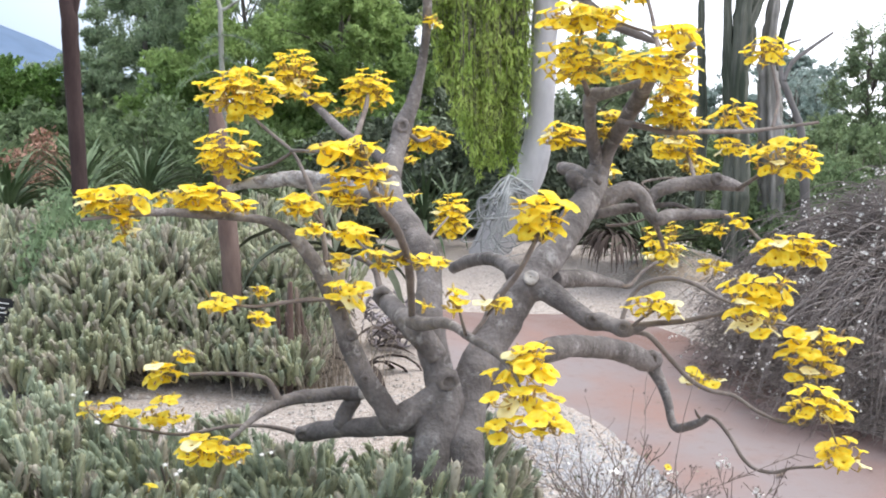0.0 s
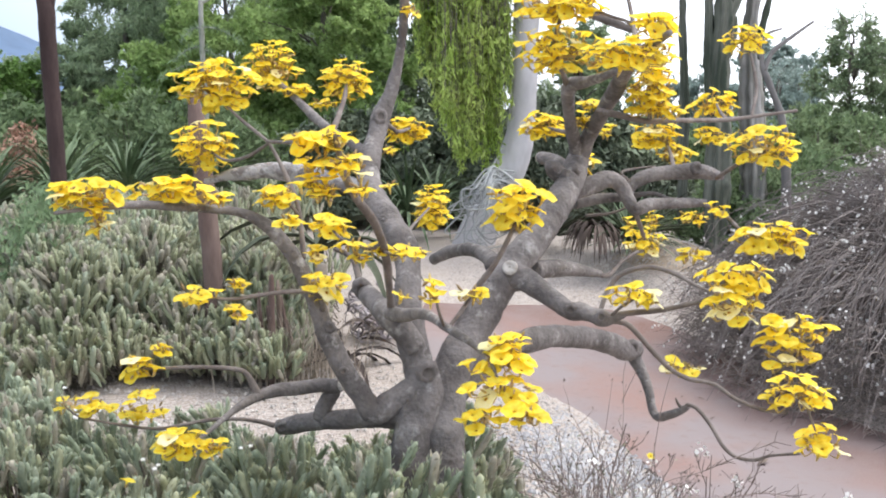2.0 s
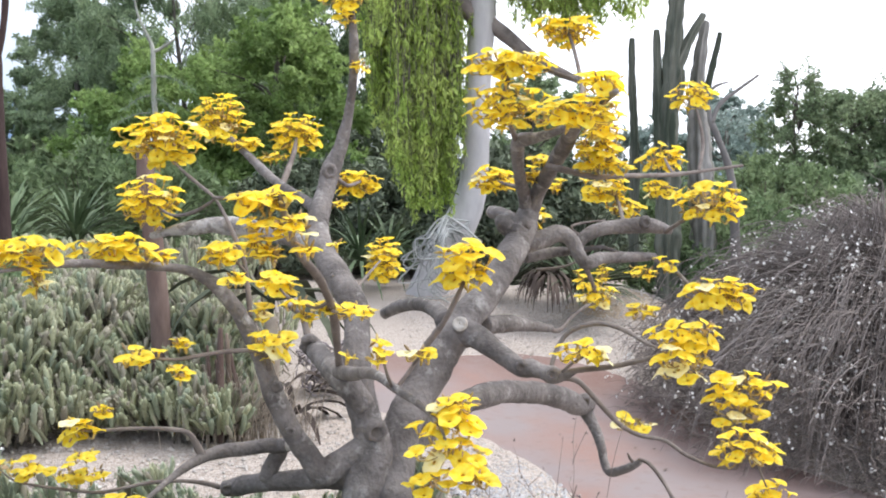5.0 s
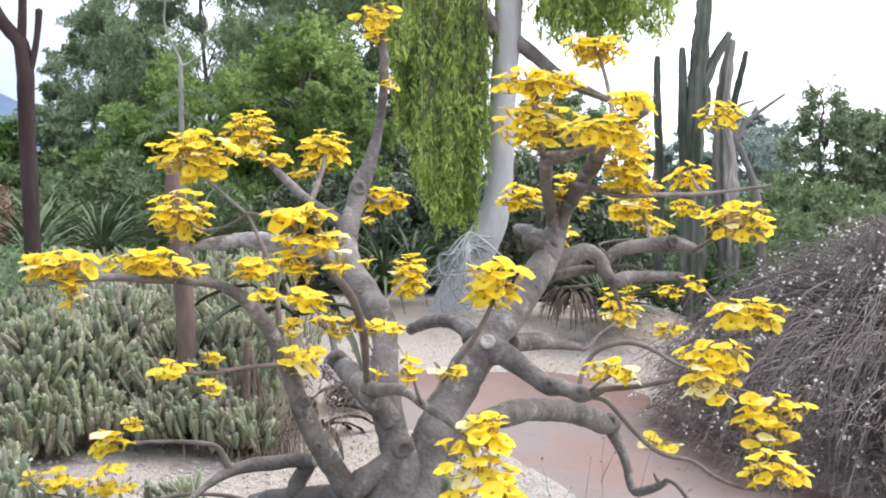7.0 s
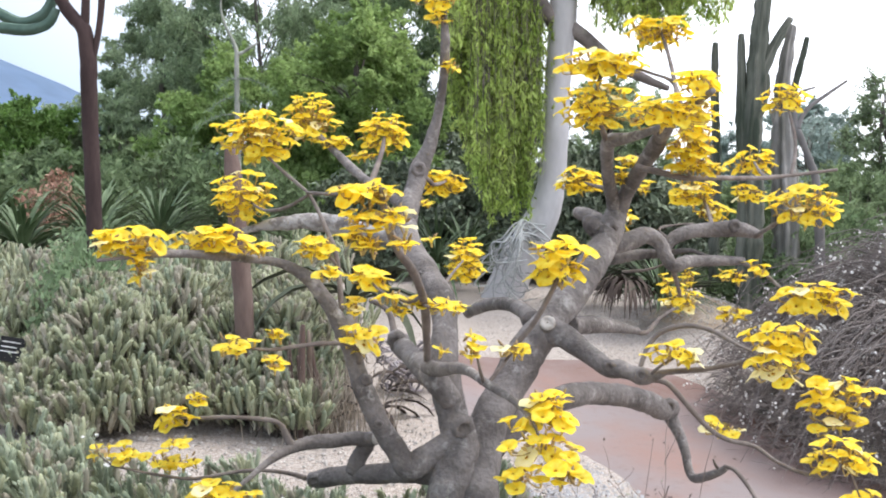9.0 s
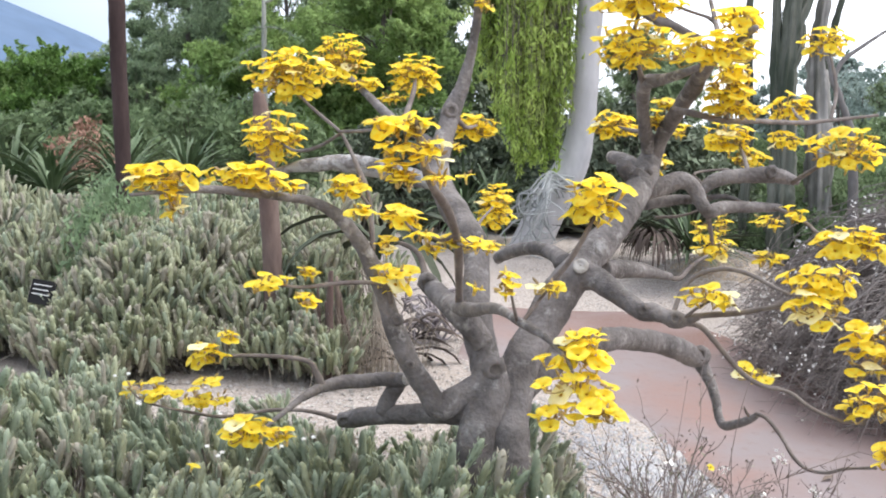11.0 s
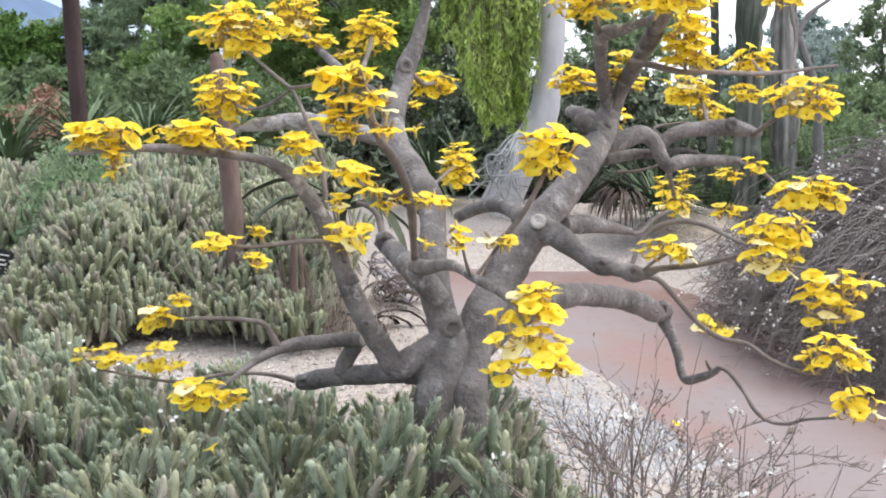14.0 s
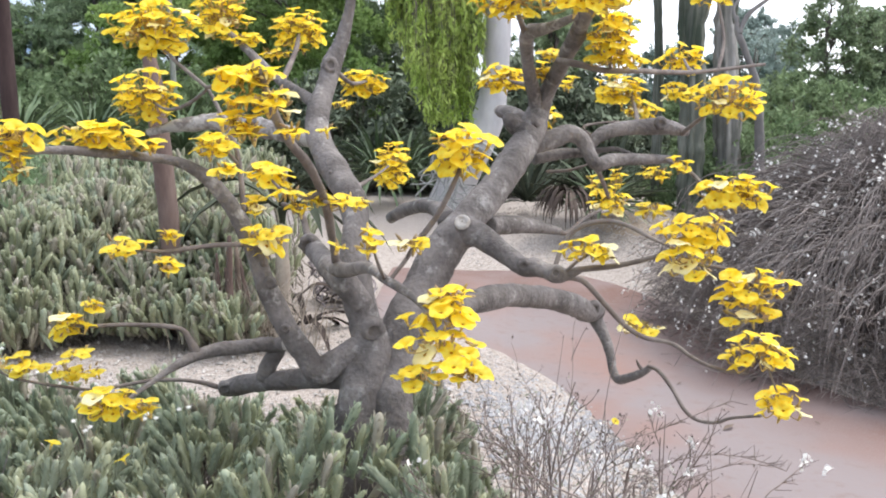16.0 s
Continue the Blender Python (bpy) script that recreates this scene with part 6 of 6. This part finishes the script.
leafy_tree(-3.95, 20.0, 7.6, 2.6, 92, 280, 0.15, M_TREED, "tall dark feathery evergreen tree", 1, 0.35, 0.1, trunk_r=0.06)
leafy_tree(-6.0, 20.5, 5.0, 1.5, 90, 270, 0.14, M_TREED, "dark feathery evergreen tree", 13, 0.3, 0.08)
leafy_tree(-1.5, 15.5, 3.9, 1.5, 90, 270, 0.12, M_TREE, "dense mid-green leafy tree", 2, 0.1, 0.1)
leafy_tree(-3.6, 16.5, 3.3, 1.6, 80, 250, 0.12, M_TREE, "dense mid-green leafy tree", 14, 0.1, 0.08)
leafy_tree(-2.0, 25.0, 10.0, 3.2, 120, 250, 0.18, M_MIDLEAF, "tall dark evergreen with hanging foliage", 3, 0.6, 0.15)
leafy_tree(0.3, 19.0, 8.0, 1.7, 110, 270, 0.16, M_MIDLEAF, "tall dark evergreen with hanging foliage", 4, 0.5, 0.05)
leafy_tree(-9.2, 22.0, 2.5, 2.0, 70, 240, 0.14, M_TREE, "rounded green leafy tree", 5, 0.1, 0.06)
leafy_tree(-7.6, 17.5, 2.6, 1.4, 70, 240, 0.11, M_TREEL, "bright green rounded shrub tree", 6, 0.0, 0.05)
leafy_tree(8.6, 20.0, 3.5, 1.05, 100, 150, 0.11, M_TREEG, "open grey-green broadleaf tree with twiggy top", 17, 0.0, 0.05, trunk_r=0.07, airy=0.75)
leafy_tree(10.0, 20.4, 3.05, 1.3, 110, 170, 0.12, M_TREEG, "dark green rounded broadleaf tree", 7, 0.0, 0.0, trunk_r=0.08, airy=0.35)
leafy_tree(11.9, 21.0, 3.5, 1.9, 130, 240, 0.13, M_TREEG, "dark green rounded broadleaf tree", 8, 0.0, 0.0, airy=0.3)
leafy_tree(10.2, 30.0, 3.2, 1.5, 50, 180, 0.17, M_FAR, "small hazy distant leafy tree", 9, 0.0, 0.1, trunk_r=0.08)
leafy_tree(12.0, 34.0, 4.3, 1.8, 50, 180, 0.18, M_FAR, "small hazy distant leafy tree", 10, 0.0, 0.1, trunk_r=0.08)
leafy_tree(2.75, 18.0, 3.2, 0.9, 50, 240, 0.13, M_TREED, "mid-height dark leafy tree", 15, 0.2, 0.03)
leafy_tree(3.6, 19.5, 2.9, 1.1, 60, 220, 0.13, M_TREED, "mid-height dark leafy tree", 16, 0.2, 0.03)
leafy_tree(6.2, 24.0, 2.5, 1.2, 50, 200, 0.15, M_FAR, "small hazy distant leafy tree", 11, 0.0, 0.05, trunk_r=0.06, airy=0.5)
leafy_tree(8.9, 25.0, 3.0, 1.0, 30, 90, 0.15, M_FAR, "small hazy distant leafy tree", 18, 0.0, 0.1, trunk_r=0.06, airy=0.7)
leafy_tree(-12.5, 24.0, 2.8, 2.2, 70, 200, 0.16, M_TREED, "rounded green leafy tree", 12, 0.0, 0.05)


def hedge(name, label, x, y, rx, ry, h, n, size, mat_, up=0.3):
    """A low loose bush: leaves thick over a domed body, on a web of stems."""
    g = ground_z(x, y)
    ob = thing(name, x, y, g, label, "bush", "background bushes")
    c, t = Shape(), Shape()
    pts = []
    for k in range(int(n / 60)):
        a, q = random.uniform(0, 6.283), math.sqrt(random.random())
        px, py = x + rx * q * math.cos(a), y + ry * q * math.sin(a)
        pz = g + h * math.sqrt(max(0.08, 1 - q * q)) * random.uniform(0.35, 1.0)
        tube(t, [(x + 0.4 * (px - x), y + 0.4 * (py - y), g, 0.012), (px, py, pz, 0.004)], 4, 1.0, cap=False, smoothed=False)
        leaves(c, clump_points((px, py, pz), (0.2, 0.2, 0.15), 75, 0.1), size, 0.45, up=up, far=True)
    put("stem_mass", t, M_SOILSTEM, ob)["kind"] = "stuff"
    put("foliage", c, mat_, ob, soft=False)["kind"] = "stuff"


hedge("bush", "grey-green low bush behind the path", 3.8, 9.9, 1.3, 0.9, 0.95, 14000, 0.07, M_MIDLEAF)
hedge("bush", "dense green bush behind the cacti", 5.2, 13.5, 2.5, 1.2, 1.5, 16000, 0.09, M_MIDLEAF)
hedge("bush", "shade-darkened green undergrowth behind the trunk", 1.7, 12.6, 1.8, 1.0, 1.6, 18000, 0.1, M_UNDER)
hedge("bush", "shade-darkened green undergrowth under the weeping tree", -0.6, 13.0, 1.8, 1.0, 1.5, 18000, 0.1, M_UNDER)
hedge("bush", "mid-green undergrowth behind the mounded shrub", -3.4, 12.6, 2.0, 1.2, 1.7, 18000, 0.1, M_MIDLEAF)
hedge("bush", "mid-green undergrowth behind the mounded shrub", -6.6, 12.4, 2.0, 1.2, 1.5, 18000, 0.1, M_MIDLEAF)
hedge("flowering_bush", "bush with rusty red blossom heads", -4.7, 11.6, 0.5, 0.4, 1.3, 2400, 0.07, M_RUST)
hedge("bush", "soft fresh green tuft behind the grey shrub", -2.5, 6.75, 0.34, 0.4, 0.98, 9000, 0.05, M_TUFT, 0.6)
hedge("bush", "fresh green shoots growing up through the grey shrub", -2.28, 6.02, 0.26, 0.38, 0.90, 5000, 0.055, M_TUFT, 0.9)


# ---------------------------------------------------------------- small things


def dry_rosette(x, y):
    """A heap of curled grey strands with a few long dark leaves arching out of it."""
    g = ground_z(x, y)
    r = random.Random(21)
    ob = thing("dry_rosette", x, y, g, "curled dry mauve-grey rosette lying on the gravel", "plant")
    s = Shape()
    for k in range(110):
        c = Vector((x + r.uniform(-0.17, 0.17), y + r.uniform(-0.12, 0.12), g + 0.02 + 0.26 * r.random() ** 1.3))
        a, w, q = r.uniform(0, 6.28), r.uniform(0.03, 0.085), r.uniform(0.005, 0.0095)
        tilt = Euler((r.uniform(-1.2, 1.2), r.uniform(-1.2, 1.2), a)).to_matrix()
        pts = []
        for i in range(6):
            t = i * 0.75
            p = c + tilt @ Vector((w * math.cos(t) * (1 - 0.08 * i), w * math.sin(t) * (1 - 0.08 * i), 0.012 * i))
            pts.append((p.x, p.y, max(p.z, g + 0.005), q * (1.1 - 0.15 * i)))
        tube(s, pts, 5, 0.03, cap=False)
    put("strand_mass", s, M_CURL, ob)["kind"] = "stuff"
    for dx, dz, lx, up in ((-0.16, 0.03, 0.34, 0.12), (-0.13, 0.0, 0.40, 0.07), (-0.10, 0.0, 0.24, 0.02), (0.02, 0.02, -0.32, 0.1)):
        f, verts, faces = Shape(), [], []
        for i in range(9):
            u = i / 8
            w = 0.02 * math.sin(math.pi * min(1, 0.12 + 0.88 * u)) + 0.002
            p = Vector((x + dx + lx * u, y - 0.14 - 0.16 * u, g + 0.03 + dz + up * math.sin(math.pi * u) * 1.3 - 0.03 * u))
            verts += [p + Vector((0, -w, -w * 0.3)), p + Vector((0, 0, w * 0.55)), p + Vector((0, w, -w * 0.3))]
        for i in range(8):
            for j in range(2):
                faces.append((i * 3 + j, i * 3 + j + 1, i * 3 + j + 4, i * 3 + j + 3))
        f.add(verts, faces)
        put("leaf", f, M_DEADDARK, ob)


dry_rosette(-0.31, 6.35)
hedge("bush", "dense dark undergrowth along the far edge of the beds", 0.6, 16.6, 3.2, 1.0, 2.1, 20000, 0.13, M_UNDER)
hedge("bush", "dense dark undergrowth along the far edge of the beds", -5.4, 15.6, 3.0, 1.0, 1.9, 18000, 0.13, M_MIDLEAF)
hedge("bush", "tall mid-green undergrowth below the evergreens", -6.6, 18.6, 2.4, 0.9, 2.9, 22000, 0.14, M_TREED)
hedge("bush", "dense hazy green undergrowth below the round trees", 10.6, 18.4, 2.6, 0.9, 1.7, 16000, 0.13, M_TREED)


def dead_stalks():
    for k, (x, h, r) in enumerate(((-0.90, 0.5, 0.007), (-0.865, 0.57, 0.010), (-0.835, 0.60, 0.014), (-0.80, 0.56, 0.012), (-0.775, 0.46, 0.008), (-0.72, 0.36, 0.006), (-0.85, 0.42, 0.010), (-0.93, 0.44, 0.006))):
        y = 5.3 + 0.08 * math.sin(k * 2.1)
        g = ground_z(x, y)
        ob = thing("dead_stalk", x, y, g, "upright dead reddish-brown stalk standing in gravel", "stalk", "dead stalks")
        s = Shape()
        r *= 1.5
        tube(s, [(x, y, g - 0.02, r), (x + 0.01, y, g + h * 0.5, r * 1.05), (x + 0.02 * math.sin(k), y, g + h, r * 0.5)], 8, 0.04, 0.3, seed=k)
        put("stem", s, M_DEADLEAF if k % 2 else M_BROWN, ob)


def plant_sign():
    x, y, z = -2.47, 5.42, 0.72
    ob = thing("plant_label", x, y, ground_z(x, y), "small tilted black plant label with white print on a stake", "sign")
    turn = pose(x, y, z, 68, 10, 8)

    def slab(name, w, h, d, off, mat_, parent):
        bm = bmesh.new()
        bmesh.ops.create_cube(bm, size=1)
        bmesh.ops.scale(bm, vec=(w, h, d), verts=bm.verts)
        bmesh.ops.bevel(bm, geom=bm.edges[:], offset=min(w, h, d) * 0.25, segments=1, affect="EDGES")
        bm.transform(turn @ Matrix.Translation(off))
        me = bpy.data.meshes.new(name)
        bm.to_mesh(me)
        bm.free()
        me.materials.append(mat_)
        p = new(name, me)
        p.parent = parent
        if parent.parent is None:
            p.matrix_parent_inverse = Matrix.Translation(-parent.matrix_basis.translation)
        return p

    plate = slab("plate", 0.135, 0.14, 0.004, (0, 0, 0), M_SIGN, ob)
    for k, (w, yy) in enumerate(((0.10, 0.04), (0.085, 0.012), (0.095, -0.014))):
        slab("print_bar", w, 0.005, 0.0015, (-0.055 + w / 2, yy, 0.0035), M_LETTER, plate)
    s = Shape()
    tube(s, [(x, y + 0.02, ground_z(x, y) - 0.05, 0.006), (x, y + 0.01, z, 0.006)], 6, 0.2)
    put("stake", s, M_STAKE, ob)


def fallen_leaves():
    r = random.Random(8)
    for k in range(9):
        x, y = (1.64, 4.64) if k == 0 else (r.uniform(1.2, 2.1), r.uniform(4.2, 6.6))
        ob = thing("fallen_leaf", x, y, ground_z(x, y) + 0.036, "curled dry brown leaf lying on the path", "leaf", "fallen leaves")
        s = Shape()
        a, q = r.uniform(0, 3), r.uniform(0.008, 0.018) * (2 if k == 0 else 1)
        d, e = Vector((math.cos(a), math.sin(a), 0)), Vector((-math.sin(a), math.cos(a), 0))
        c = Vector((x, y, ground_z(x, y) + 0.038))
        s.add([c - d * q * 1.5, c - e * q * 0.5 + Vector((0, 0, q * 0.3)), c + d * q * 1.5 + Vector((0, 0, q * 0.3)), c + e * q * 0.5 + Vector((0, 0, q * 0.3)), c], [(0, 1, 4), (1, 2, 4), (2, 3, 4), (3, 0, 4)])
        put("blade", s, M_DEADLEAF, ob)


def dry_tuft(name, label, x, y, rx, ry, n, h, mat_, seed, bend=0.3):
    """Loose thin dry blades and twigs, thicker towards the middle."""
    r = random.Random(seed)
    ob = thing(name, x, y, ground_z(x, y), label, "dry grass")
    s = Shape()
    for k in range(n):
        px, py = x + r.gauss(0, rx), y + r.gauss(0, ry)
        g, q = ground_z(px, py), h * r.uniform(0.4, 1.1)
        dx, dy = r.gauss(0, bend) * q, r.gauss(0, bend) * q
        tube(s, [(px, py, g - 0.01, 0.003), (px + dx * 0.35, py + dy * 0.35, g + q * 0.6, 0.0026), (px + dx, py + dy, g + q, 0.0012)], 3, 0.1, cap=False)
    put("blade_mass", s, mat_, ob)["kind"] = "stuff"


dry_tuft("dry_grass", "thin tangled dry grass round dead stalks", -0.72, 5.22, 0.16, 0.07, 130, 0.4, M_STRAW, 4)
dry_tuft("dry_brush", "tangle of dry brown twigs below the grey-green shrub", -0.98, 2.40, 0.16, 0.07, 260, 0.6, M_GREYDRY, 6, 0.8)
def fallen_blossoms():
    for k, (x, y, z, where) in enumerate(((1.117, 4.75, 0.03, "the gravel edge"), (-0.738, 2.41, 0.765, "the grey-green shrub"), (-0.573, 2.404, 0.725, "the grey-green shrub"))):
        ob = thing("fallen_blossom", x, y, z, "fallen yellow trumpet blossom lying on " + where, "blossom", "fallen blossoms")
        b = new("blossom", BLOSSOMS[k])
        b.parent = ob
        b.matrix_basis = pose(0, 0, 0.012, 35 - 30 * k, 20, 50 * k) @ Matrix.Scale(0.04, 4)


def soil_heap():
    """A low tan heap beside the far bed, wrinkled by rain."""
    x, y = 2.3, 9.25
    s, verts, n = Shape(), [], 28
    for k in range(9):
        for j in range(n):
            a, q = 6.2832 * j / n, k / 8
            px, py = x + 0.62 * q * math.cos(a), y + 0.5 * q * math.sin(a)
            verts.append((px, py, ground_z(px, py) + 0.06 * (1 - q * q) - 0.02 * q + 0.05 * noise.noise(Vector((px * 7, py * 7, 0))) * (1 - q)))
    s.add(verts, [(k * n + j, k * n + (j + 1) % n, k * n + n + (j + 1) % n, k * n + n + j) for k in range(8) for j in range(n)])
    ob = put("soil_mound", s, M_SAND)
    tagged(ob, "low heap of tan sandy soil beside the path", "soil heap")


soil_heap()
fallen_blossoms()
dead_stalks()
plant_sign()
fallen_leaves()
